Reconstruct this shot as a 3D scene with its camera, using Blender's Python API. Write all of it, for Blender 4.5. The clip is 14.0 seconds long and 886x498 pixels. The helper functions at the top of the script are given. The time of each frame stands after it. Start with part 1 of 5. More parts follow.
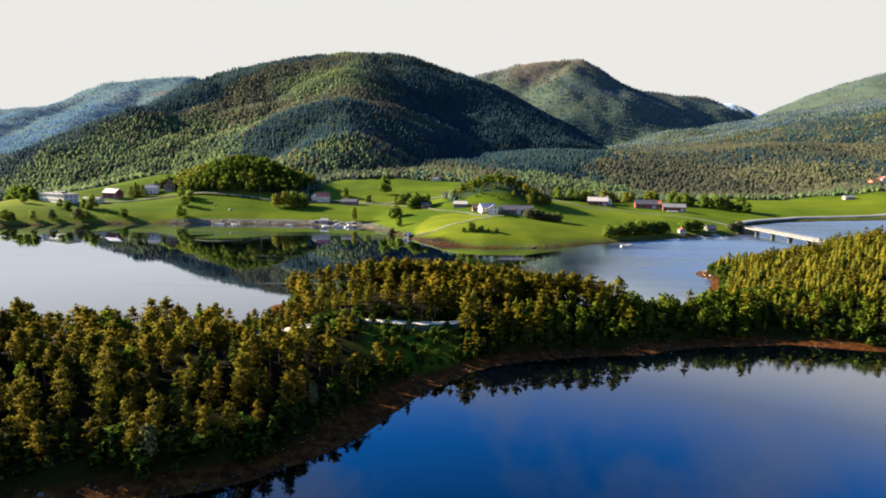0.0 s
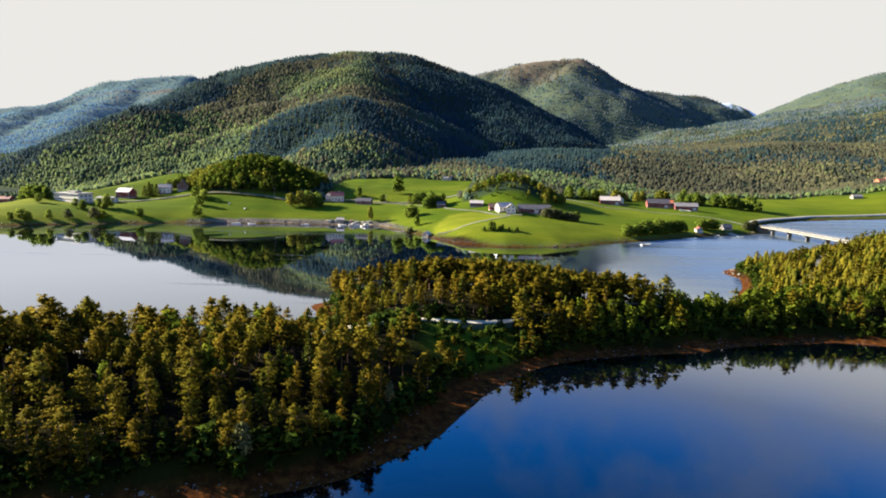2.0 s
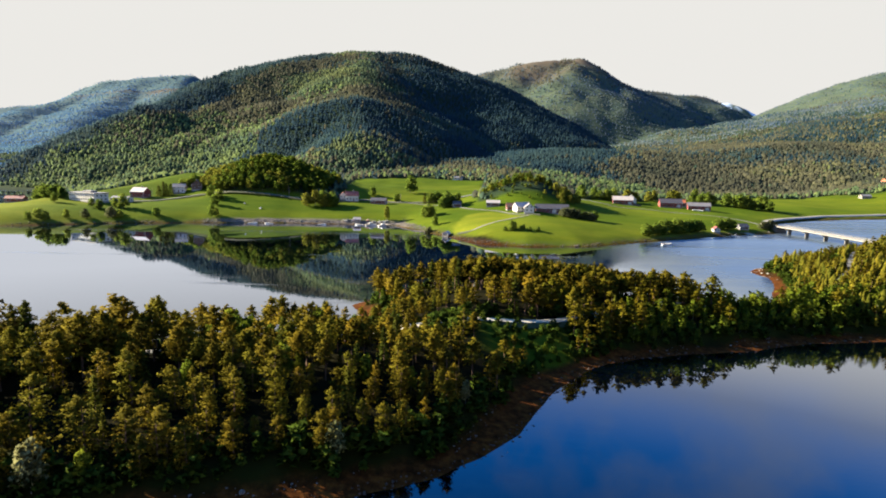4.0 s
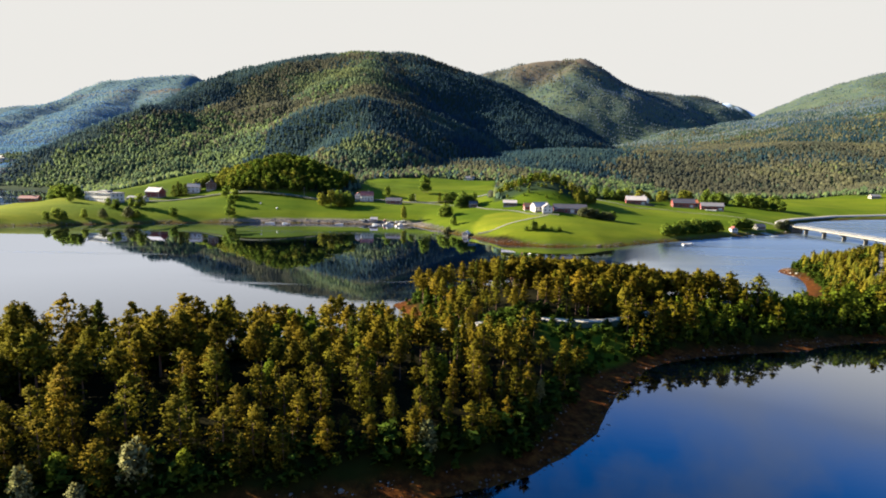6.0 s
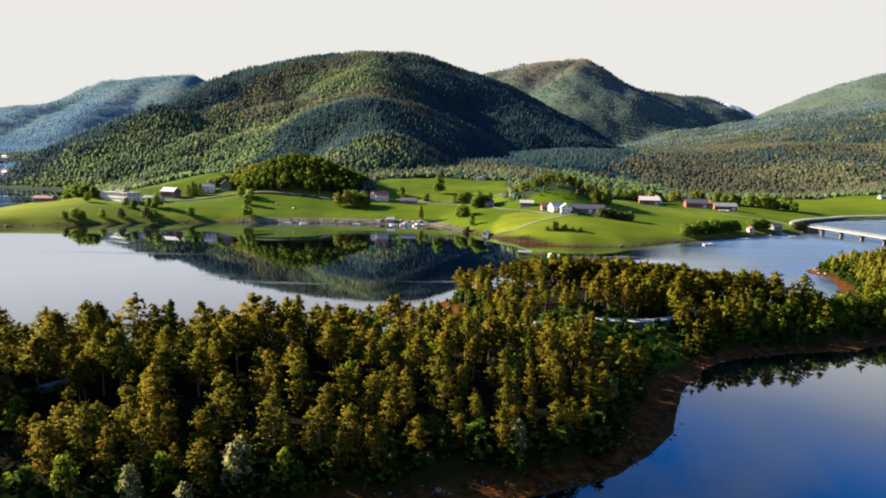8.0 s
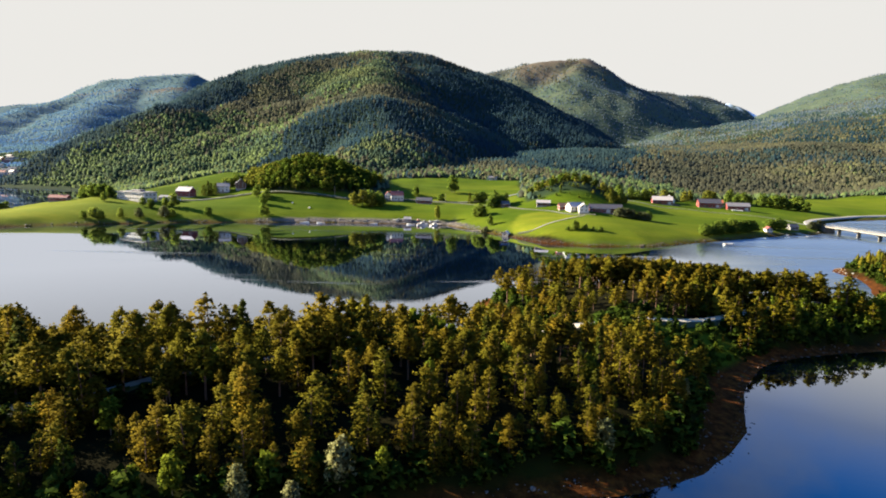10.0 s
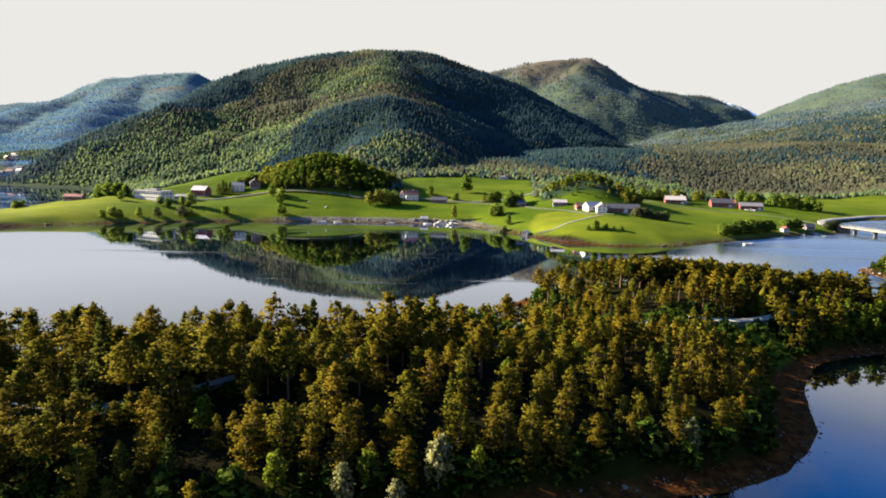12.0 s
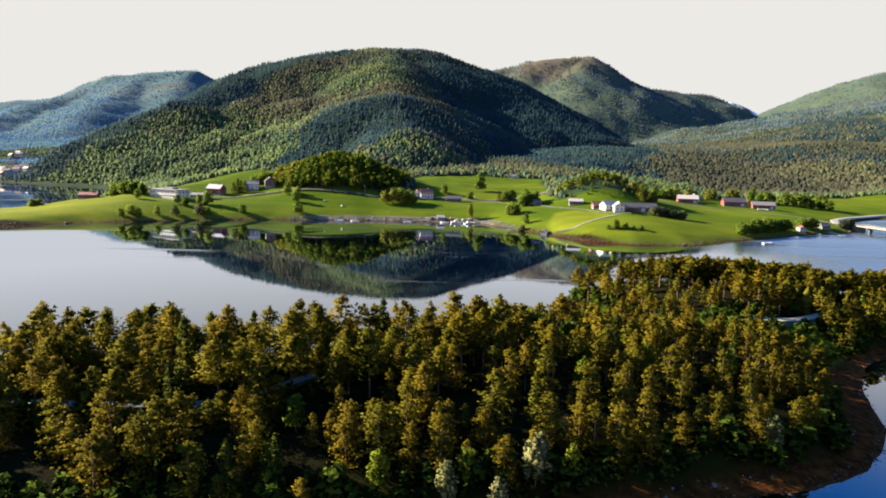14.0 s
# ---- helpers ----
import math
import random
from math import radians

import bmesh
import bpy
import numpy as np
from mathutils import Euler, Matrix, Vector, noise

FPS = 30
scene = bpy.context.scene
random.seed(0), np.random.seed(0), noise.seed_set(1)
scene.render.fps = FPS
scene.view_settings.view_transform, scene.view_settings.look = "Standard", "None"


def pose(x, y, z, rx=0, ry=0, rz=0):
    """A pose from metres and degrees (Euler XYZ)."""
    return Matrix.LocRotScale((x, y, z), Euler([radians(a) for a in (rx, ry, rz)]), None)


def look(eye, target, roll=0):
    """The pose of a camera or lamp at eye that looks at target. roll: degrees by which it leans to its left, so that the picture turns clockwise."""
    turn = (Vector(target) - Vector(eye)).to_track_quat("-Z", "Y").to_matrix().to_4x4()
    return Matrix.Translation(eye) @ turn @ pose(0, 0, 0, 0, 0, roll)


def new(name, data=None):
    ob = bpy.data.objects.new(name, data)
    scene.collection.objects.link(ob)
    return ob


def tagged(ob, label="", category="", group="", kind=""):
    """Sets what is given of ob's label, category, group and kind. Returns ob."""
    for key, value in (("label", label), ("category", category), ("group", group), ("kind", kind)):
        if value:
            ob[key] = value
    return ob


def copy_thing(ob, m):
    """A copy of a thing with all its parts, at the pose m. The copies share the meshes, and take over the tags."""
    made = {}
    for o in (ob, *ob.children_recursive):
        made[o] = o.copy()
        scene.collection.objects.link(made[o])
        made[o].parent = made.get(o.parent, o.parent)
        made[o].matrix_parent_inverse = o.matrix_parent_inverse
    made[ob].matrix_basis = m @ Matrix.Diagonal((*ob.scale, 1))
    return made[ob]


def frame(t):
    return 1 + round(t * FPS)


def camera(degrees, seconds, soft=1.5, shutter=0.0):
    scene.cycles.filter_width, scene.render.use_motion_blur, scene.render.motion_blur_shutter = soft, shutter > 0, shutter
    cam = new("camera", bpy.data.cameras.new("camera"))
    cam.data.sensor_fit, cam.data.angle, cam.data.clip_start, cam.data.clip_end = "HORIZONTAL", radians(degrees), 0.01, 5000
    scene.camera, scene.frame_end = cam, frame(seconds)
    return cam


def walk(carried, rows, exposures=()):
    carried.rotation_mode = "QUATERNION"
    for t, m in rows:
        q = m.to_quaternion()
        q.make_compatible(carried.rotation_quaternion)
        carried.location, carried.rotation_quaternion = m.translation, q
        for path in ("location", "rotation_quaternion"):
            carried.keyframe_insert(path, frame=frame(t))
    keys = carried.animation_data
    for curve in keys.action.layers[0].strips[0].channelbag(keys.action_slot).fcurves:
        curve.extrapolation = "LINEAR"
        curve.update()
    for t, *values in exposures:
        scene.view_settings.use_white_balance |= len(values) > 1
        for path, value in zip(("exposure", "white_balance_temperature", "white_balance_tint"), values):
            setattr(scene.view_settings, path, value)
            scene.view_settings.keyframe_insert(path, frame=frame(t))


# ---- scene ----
cam = camera(74.0, 14.0, 1.9)
PATH = [
    (0, (4.191, 0.551, 48.381), (-3.65, 495.35, -23.09), 1.10),
    (1, (-3.183, 0.311, 48.186), (-9.67, 495.09, -23.57), 1.10),
    (2, (-10.517, 0.091, 47.994), (-15.82, 494.86, -23.93), 1.10),
    (3, (-17.800, -0.116, 47.807), (-22.09, 494.65, -24.20), 1.11),
    (4, (-25.025, -0.315, 47.629), (-28.44, 494.46, -24.40), 1.12),
    (5, (-32.186, -0.512, 47.464), (-34.85, 494.27, -24.54), 1.13),
    (6, (-39.283, -0.715, 47.314), (-41.29, 494.07, -24.66), 1.14),
    (7, (-46.316, -0.929, 47.184), (-47.74, 493.86, -24.78), 1.16),
    (8, (-53.290, -1.160, 47.077), (-54.20, 493.63, -24.91), 1.19),
    (9, (-60.213, -1.416, 46.996), (-60.63, 493.36, -25.08), 1.21),
    (10, (-67.093, -1.701, 46.944), (-67.05, 493.05, -25.31), 1.24),
    (11, (-73.946, -2.022, 46.925), (-73.43, 492.69, -25.63), 1.28),
    (12, (-80.787, -2.386, 46.943), (-79.77, 492.26, -26.05), 1.32),
    (13, (-87.634, -2.799, 47.000), (-86.07, 491.75, -26.61), 1.36),
    (14, (-94.512, -3.267, 47.100), (-92.33, 491.16, -27.31), 1.41),
]
walk(cam, [(t, look(eye, target, roll)) for t, eye, target, roll in PATH])

# ---- light: low sun from the west, pale hazy horizon, blue sky above ----
SUN_ELEV, SUN_FROM = radians(24), Vector((-0.970, 0.243))
scene.view_settings.exposure = 2.74
world = bpy.data.worlds.new("evening_sky")
scene.world = world
world.use_nodes = True
wn, wl = world.node_tree.nodes, world.node_tree.links
wn.clear()
sky = wn.new("ShaderNodeTexSky")
sky.sky_type, sky.sun_disc = "NISHITA", False
sky.sun_elevation, sky.sun_rotation = SUN_ELEV, math.atan2(SUN_FROM.x, SUN_FROM.y)
sky.air_density, sky.dust_density, sky.ozone_density = 1.0, 1.2, 2.0
w_co = wn.new("ShaderNodeTexCoord")
w_sep = wn.new("ShaderNodeSeparateXYZ")
wl.new(w_co.outputs["Generated"], w_sep.inputs[0])
w_ramp = wn.new("ShaderNodeValToRGB")
w_ramp.color_ramp.elements[0].position, w_ramp.color_ramp.elements[1].position = 0.26, 0.45
w_ramp.color_ramp.elements[0].color, w_ramp.color_ramp.elements[1].color = (1, 1, 1, 1), (0, 0, 0, 1)
w_ramp.color_ramp.interpolation = "EASE"
wl.new(w_sep.outputs["Z"], w_ramp.inputs[0])
w_noise = wn.new("ShaderNodeTexNoise")
w_noise.inputs["Scale"].default_value, w_noise.inputs["Detail"].default_value = 4.2, 8
wl.new(w_co.outputs["Generated"], w_noise.inputs["Vector"])
w_cloud = wn.new("ShaderNodeMapRange")
w_cloud.inputs["From Min"].default_value, w_cloud.inputs["From Max"].default_value = 0.46, 0.66
w_cloud.inputs["To Min"].default_value, w_cloud.inputs["To Max"].default_value = 0.0, 0.55
wl.new(w_noise.outputs[0], w_cloud.inputs[0])
w_blue = wn.new("ShaderNodeMix")
w_blue.data_type, w_blue.blend_type = "RGBA", "MULTIPLY"
w_blue.inputs["Factor"].default_value = 1
w_blue.inputs[7].default_value = (0.018, 0.232, 0.47, 1)
wl.new(sky.outputs[0], w_blue.inputs[6])
w_veil = wn.new("ShaderNodeMix")
w_veil.data_type = "RGBA"
w_veil.inputs[7].default_value = (0.62, 0.70, 0.84, 1)
wl.new(w_cloud.outputs[0], w_veil.inputs["Factor"])
wl.new(w_blue.outputs[2], w_veil.inputs[6])
w_mix = wn.new("ShaderNodeMix")
w_mix.data_type = "RGBA"
w_mix.inputs[7].default_value = (0.835, 0.82, 0.785, 1)
wl.new(w_ramp.outputs[0], w_mix.inputs["Factor"])
wl.new(w_veil.outputs[2], w_mix.inputs[6])
w_bg = wn.new("ShaderNodeBackground")
w_bg.inputs["Strength"].default_value = 0.15
wl.new(w_mix.outputs[2], w_bg.inputs["Color"])
w_out = wn.new("ShaderNodeOutputWorld")
wl.new(w_bg.outputs[0], w_out.inputs["Surface"])

sun = new("sun", bpy.data.lights.new("sun", "SUN"))
sun.data.energy, sun.data.angle, sun.data.color = 5.0, radians(0.6), (1.0, 0.85, 0.60)
sun.matrix_world = look((SUN_FROM.x * 300, SUN_FROM.y * 300, 300 * math.tan(SUN_ELEV)), (0, 0, 0))

# ---- materials ----
def nodes_of(name):
    m = bpy.data.materials.new(name)
    m.use_nodes = True
    return m, m.node_tree.nodes, m.node_tree.links, m.node_tree.nodes["Principled BSDF"]


def noise_node(n, l, scale, detail=4.0, rough=0.6, vector=None):
    k = n.new("ShaderNodeTexNoise")
    k.inputs["Scale"].default_value, k.inputs["Detail"].default_value, k.inputs["Roughness"].default_value = scale, detail, rough
    if vector is not None:
        l.new(vector, k.inputs["Vector"])
    return k.outputs[0]


def ramp_node(n, l, fac, stops):
    r = n.new("ShaderNodeValToRGB")
    e = r.color_ramp.elements
    while len(e) < len(stops):
        e.new(0.5)
    for k, (p, c) in zip(e, stops):
        k.position, k.color = p, (*c, 1)
    l.new(fac, r.inputs[0])
    return r.outputs[0]


def mix_node(n, l, fac, a, b, mode="MIX"):
    m = n.new("ShaderNodeMix")
    m.data_type, m.blend_type = "RGBA", mode
    for socket, v in ((m.inputs["Factor"], fac), (m.inputs[6], a), (m.inputs[7], b)):
        if isinstance(v, (int, float)):
            socket.default_value = v
        elif isinstance(v, tuple):
            socket.default_value = (*v, 1)
        else:
            l.new(v, socket)
    return m.outputs[2]


def math_node(n, l, op, a, b=0.0):
    m = n.new("ShaderNodeMath")
    m.operation = op
    for socket, v in ((m.inputs[0], a), (m.inputs[1], b)):
        if isinstance(v, (int, float)):
            socket.default_value = v
        else:
            l.new(v, socket)
    return m.outputs[0]


def object_co(n):
    return n.new("ShaderNodeTexCoord").outputs["Object"]


def bump_to(n, l, bsdf, height, strength, distance):
    b = n.new("ShaderNodeBump")
    b.inputs["Strength"].default_value, b.inputs["Distance"].default_value = strength, distance
    l.new(height, b.inputs["Height"])
    l.new(b.outputs[0], bsdf.inputs["Normal"])


def plain_mat(name, color, rough=0.7, grain=0.5, scale=3.0, metal=0.0, spread=0.25):
    """A surface of one paint with grain and larger weathering."""
    m, n, l, b = nodes_of(name)
    co = object_co(n)
    dark = tuple(c * (1 - spread) for c in color)
    light = tuple(min(1.0, c * (1 + spread)) for c in color)
    big = ramp_node(n, l, noise_node(n, l, scale * 0.2, 4, 0.6, co), ((0.3, dark), (0.7, light)))
    fine = ramp_node(n, l, noise_node(n, l, scale * 4, 3, 0.6, co), ((0.25, (1 - grain * 0.5,) * 3), (0.75, (1, 1, 1))))
    l.new(mix_node(n, l, 1.0, big, fine, "MULTIPLY"), b.inputs["Base Color"])
    b.inputs["Roughness"].default_value, b.inputs["Metallic"].default_value = rough, metal
    bump_to(n, l, b, noise_node(n, l, scale * 5, 3, 0.6, co), 0.3, 0.02)
    return m


def leaf_mat(name, stops, translucent=0.25, rough=0.95):
    """Leaves or needles: hue by tree (tint attribute and object random), brightness by leaf."""
    m, n, l, b = nodes_of(name)
    attr = n.new("ShaderNodeAttribute")
    attr.attribute_name = "tint"
    info = n.new("ShaderNodeObjectInfo")
    tint = math_node(n, l, "FRACT", math_node(n, l, "ADD", attr.outputs["Fac"], info.outputs["Random"]))
    base = ramp_node(n, l, tint, stops)
    geo = n.new("ShaderNodeNewGeometry")
    leaf = ramp_node(n, l, geo.outputs["Random Per Island"], ((0.0, (0.88, 0.88, 0.88)), (1.0, (1.08, 1.08, 1.06))))
    col = mix_node(n, l, 1.0, base, leaf, "MULTIPLY")
    l.new(col, b.inputs["Base Color"])
    b.inputs["Roughness"].default_value = rough
    b.inputs["Specular IOR Level"].default_value = 0.02
    tr = n.new("ShaderNodeBsdfTranslucent")
    l.new(col, tr.inputs["Color"])
    ms = n.new("ShaderNodeMixShader")
    ms.inputs[0].default_value = translucent
    l.new(b.outputs[0], ms.inputs[1])
    l.new(tr.outputs[0], ms.inputs[2])
    l.new(ms.outputs[0], n["Material Output"].inputs["Surface"])
    return m


def water_mat():
    m, n, l, b = nodes_of("fjord_water")
    co = object_co(n)
    mp = n.new("ShaderNodeMapping")
    mp.inputs["Scale"].default_value = (0.22, 1.0, 1.0)
    mp.inputs["Rotation"].default_value = (0, 0, radians(4))
    l.new(co, mp.inputs[0])
    b.inputs["Base Color"].default_value = (0.0002, 0.0008, 0.002, 1)
    b.inputs["Specular IOR Level"].default_value = 0.0
    band = n.new("ShaderNodeMapping")
    band.inputs["Scale"].default_value = (0.09, 1.0, 1.0)
    band.inputs["Rotation"].default_value = (0, 0, radians(-3))
    l.new(co, band.inputs[0])
    patch = noise_node(n, l, 0.02, 5, 0.6, band.outputs[0])
    rough = n.new("ShaderNodeMapRange")
    for k, v in (("From Min", 0.56), ("From Max", 0.68), ("To Min", 0.0), ("To Max", 0.14)):
        rough.inputs[k].default_value = v
    l.new(patch, rough.inputs[0])
    gloss = n.new("ShaderNodeBsdfGlossy")
    where = n.new("ShaderNodeSeparateXYZ")
    l.new(co, where.inputs[0])
    east = n.new("ShaderNodeMapRange")                              # a breeze ruffles the sound below the bridge
    for k, v in (("From Min", 45), ("From Max", 120), ("To Min", 0.0), ("To Max", 1.0)):
        east.inputs[k].default_value = v
    l.new(where.outputs["X"], east.inputs[0])
    north = n.new("ShaderNodeMapRange")
    for k, v in (("From Min", 195), ("From Max", 230), ("To Min", 0.0), ("To Max", 1.0)):
        north.inputs[k].default_value = v
    l.new(where.outputs["Y"], north.inputs[0])
    gust = n.new("ShaderNodeMapRange")
    for k, v in (("From Min", 0.35), ("From Max", 0.6), ("To Min", 0.22), ("To Max", 0.42)):
        gust.inputs[k].default_value = v
    l.new(noise_node(n, l, 0.03, 4, 0.6, band.outputs[0]), gust.inputs[0])
    breeze = math_node(n, l, "MULTIPLY", math_node(n, l, "MULTIPLY", east.outputs[0], north.outputs[0]), gust.outputs[0])
    streak = n.new("ShaderNodeMapRange")
    for k, v in (("From Min", 0.60), ("From Max", 0.68), ("To Min", 0.0), ("To Max", 0.16)):
        streak.inputs[k].default_value = v
    l.new(noise_node(n, l, 0.11, 3, 0.5, band.outputs[0]), streak.inputs[0])
    # the sound's bluer sky reflection is painted into the gloss colour
    l.new(mix_node(n, l, math_node(n, l, "MINIMUM", math_node(n, l, "MULTIPLY", breeze, 3.0), 1.0), (0.82, 0.875, 1.0), (0.62, 0.80, 1.0)), gloss.inputs["Color"])
    l.new(math_node(n, l, "MAXIMUM", math_node(n, l, "MAXIMUM", rough.outputs[0], math_node(n, l, "MULTIPLY", streak.outputs[0], north.outputs[0])), breeze), gloss.inputs["Roughness"])
    bump = n.new("ShaderNodeBump")
    bump.inputs["Strength"].default_value, bump.inputs["Distance"].default_value = 0.02, 0.10
    l.new(noise_node(n, l, 1.1, 3, 0.55, mp.outputs[0]), bump.inputs["Height"])
    l.new(bump.outputs[0], gloss.inputs["Normal"])
    lw = n.new("ShaderNodeLayerWeight")
    lw.inputs["Blend"].default_value = 0.5
    share = ramp_node(n, l, lw.outputs["Facing"], ((0.0, (0.02,) * 3), (0.45, (0.075,) * 3), (0.66, (0.26,) * 3), (0.76, (0.60,) * 3), (0.84, (0.85,) * 3), (0.95, (0.88,) * 3)))
    ms = n.new("ShaderNodeMixShader")
    l.new(math_node(n, l, "MULTIPLY", share, math_node(n, l, "SUBTRACT", 1.0, math_node(n, l, "MULTIPLY", breeze, 1.25))), ms.inputs[0])
    l.new(b.outputs[0], ms.inputs[1])
    l.new(gloss.outputs[0], ms.inputs[2])
    l.new(ms.outputs[0], n["Material Output"].inputs["Surface"])
    return m


def ground_mat():
    """Meadow, woodland floor, shingle and weed, told apart by the land cover stored on the sheet."""
    m, n, l, b = nodes_of("land")
    co = object_co(n)
    cov = n.new("ShaderNodeAttribute")
    cov.attribute_name = "cover"
    sep = n.new("ShaderNodeSeparateColor")
    l.new(cov.outputs["Color"], sep.inputs[0])
    tone = n.new("ShaderNodeAttribute")
    tone.attribute_name = "tone"
    big = noise_node(n, l, 0.02, 5, 0.6, co)
    mid = noise_node(n, l, 0.25, 4, 0.6, co)
    fine = noise_node(n, l, 2.5, 3, 0.7, co)
    grass = ramp_node(n, l, big, ((0.3, (0.02942, 0.0528, 0.002812)), (0.7, (0.04955, 0.0736, 0.004542))))
    hay = ramp_node(n, l, mid, ((0.3, (0.09587, 0.1158, 0.008)), (0.7, (0.1198, 0.1278, 0.01197))))
    field = mix_node(n, l, tone.outputs["Fac"], grass, hay)
    field = mix_node(n, l, 0.5, field, ramp_node(n, l, fine, ((0.3, (0.6, 0.6, 0.6)), (0.7, (1.15, 1.15, 1.1)))), "MULTIPLY")
    swath = n.new("ShaderNodeMapping")
    swath.inputs["Scale"].default_value = (0.22, 1.0, 1.0)
    swath.inputs["Rotation"].default_value = (0, 0, radians(24))
    l.new(co, swath.inputs[0])
    field = mix_node(n, l, 0.8, field, ramp_node(n, l, noise_node(n, l, 0.09, 5, 0.65, swath.outputs[0]), ((0.32, (0.72, 0.8, 0.8)), (0.68, (1.2, 1.1, 1.1)))), "MULTIPLY")
    # woodland floor near black: shade under the trees is put into its colour
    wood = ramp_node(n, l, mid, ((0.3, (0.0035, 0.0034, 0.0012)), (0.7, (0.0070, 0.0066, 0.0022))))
    weed = ramp_node(n, l, noise_node(n, l, 0.6, 5, 0.7, co), ((0.3, (0.0075, 0.0034, 0.0016)), (0.5, (0.036, 0.0125, 0.0034)), (0.75, (0.095, 0.036, 0.0075))))
    rock = ramp_node(n, l, noise_node(n, l, 0.5, 6, 0.7, co), ((0.3, (0.064, 0.05248, 0.048)), (0.7, (0.192, 0.16, 0.144))))
    heath = n.new("ShaderNodeAttribute")
    heath.attribute_name = "heath"
    moor = ramp_node(n, l, mid, ((0.3, (0.046, 0.043, 0.032)), (0.7, (0.080, 0.062, 0.050))))
    far = n.new("ShaderNodeAttribute")
    far.attribute_name = "brush"
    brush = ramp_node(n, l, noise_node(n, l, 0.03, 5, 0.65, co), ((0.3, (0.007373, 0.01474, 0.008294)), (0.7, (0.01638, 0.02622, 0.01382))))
    # blue of the far western ground is haze painted into its colour
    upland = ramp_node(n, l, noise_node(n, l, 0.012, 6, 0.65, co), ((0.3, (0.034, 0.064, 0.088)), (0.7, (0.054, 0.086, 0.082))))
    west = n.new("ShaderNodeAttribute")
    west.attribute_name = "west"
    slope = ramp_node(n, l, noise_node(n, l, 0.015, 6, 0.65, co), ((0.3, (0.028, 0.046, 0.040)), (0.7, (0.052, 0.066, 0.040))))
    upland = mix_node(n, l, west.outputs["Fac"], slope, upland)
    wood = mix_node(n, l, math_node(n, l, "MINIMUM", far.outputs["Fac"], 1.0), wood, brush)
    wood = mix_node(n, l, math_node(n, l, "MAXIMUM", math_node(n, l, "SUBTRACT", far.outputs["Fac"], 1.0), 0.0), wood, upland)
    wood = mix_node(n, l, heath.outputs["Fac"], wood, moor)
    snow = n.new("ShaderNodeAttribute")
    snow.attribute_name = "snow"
    # snow tinted blue: haze before the far peak is painted into it
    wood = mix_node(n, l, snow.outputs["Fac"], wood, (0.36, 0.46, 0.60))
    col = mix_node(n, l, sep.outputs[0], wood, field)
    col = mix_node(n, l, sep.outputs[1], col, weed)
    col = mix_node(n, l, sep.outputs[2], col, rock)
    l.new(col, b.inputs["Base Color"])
    b.inputs["Roughness"].default_value = 1.0
    b.inputs["Specular IOR Level"].default_value = 0.02
    bump_to(n, l, b, fine, 0.6, 0.15)
    return m


M_water, M_land = water_mat(), ground_mat()
M_pine = leaf_mat("pine_needles", ((0.0, (0.04807, 0.0428, 0.004463)), (0.35, (0.07634, 0.05706, 0.005275)), (0.7, (0.06643, 0.0642, 0.006086)), (1.0, (0.09895, 0.06851, 0.006086))), 0.28)
M_young_pine = leaf_mat("young_pine_needles", ((0.0, (0.04633, 0.04295, 0.003641)), (0.4, (0.06677, 0.05223, 0.003884)), (0.75, (0.0586, 0.05804, 0.004127)), (1.0, (0.08176, 0.06036, 0.004127))), 0.2)
M_alder = leaf_mat("alder_leaves", ((0.0, (0.08008, 0.1258, 0.0198)), (0.5, (0.1087, 0.1544, 0.0231)), (1.0, (0.1487, 0.1888, 0.0297))), 0.5)
M_spruce = leaf_mat("spruce_needles", ((0.0, (0.024, 0.034, 0.005)), (0.5, (0.040, 0.046, 0.006)), (1.0, (0.060, 0.060, 0.007))), 0.2)
M_young_spruce = leaf_mat("young_spruce_needles", ((0.0, (0.0462, 0.0518, 0.00648)), (0.5, (0.0714, 0.06845, 0.00756)), (1.0, (0.1029, 0.08695, 0.00864))), 0.25)
M_birch = leaf_mat("birch_leaves", ((0.0, (0.0552, 0.07917, 0.007526)), (0.5, (0.0744, 0.1018, 0.00968)), (1.0, (0.1032, 0.1244, 0.01182))), 0.4)
M_knoll = leaf_mat("broadleaf_wood", ((0.0, (0.039, 0.065, 0.0078)), (0.5, (0.0546, 0.0832, 0.0091)), (1.0, (0.0806, 0.104, 0.0117))), 0.3)
# darker than the birches: the shore's shade is put into the leaf colour
M_bush = leaf_mat("shore_scrub", ((0.0, (0.020, 0.036, 0.005)), (0.5, (0.028, 0.046, 0.006)), (1.0, (0.042, 0.060, 0.008))), 0.25)
M_gold = leaf_mat("young_gold_leaves", ((0.0, (0.09752, 0.1136, 0.01475)), (1.0, (0.1393, 0.1411, 0.02027))), 0.35)
M_grey = leaf_mat("willow_leaves", ((0.0, (0.06438, 0.07578, 0.03411)), (1.0, (0.08717, 0.09472, 0.04544))), 0.3)
M_bloom = leaf_mat("white_blossom", ((0.0, (0.1108, 0.1179, 0.04773)), (1.0, (0.1449, 0.1432, 0.06365))), 0.2)
# haze over the far slopes is painted as blue into these leaf colours
M_far_spruce_hazed = leaf_mat("far_spruce", ((0.0, (0.007457, 0.01875, 0.02777)), (0.5, (0.01147, 0.0257, 0.03445)), (1.0, (0.02008, 0.03641, 0.03703))), 0.0)
M_upland_hazed = leaf_mat("upland_birch", ((0.0, (0.02584, 0.0703, 0.161)), (0.5, (0.04038, 0.0912, 0.1531)), (1.0, (0.06137, 0.1102, 0.1135))), 0.0)
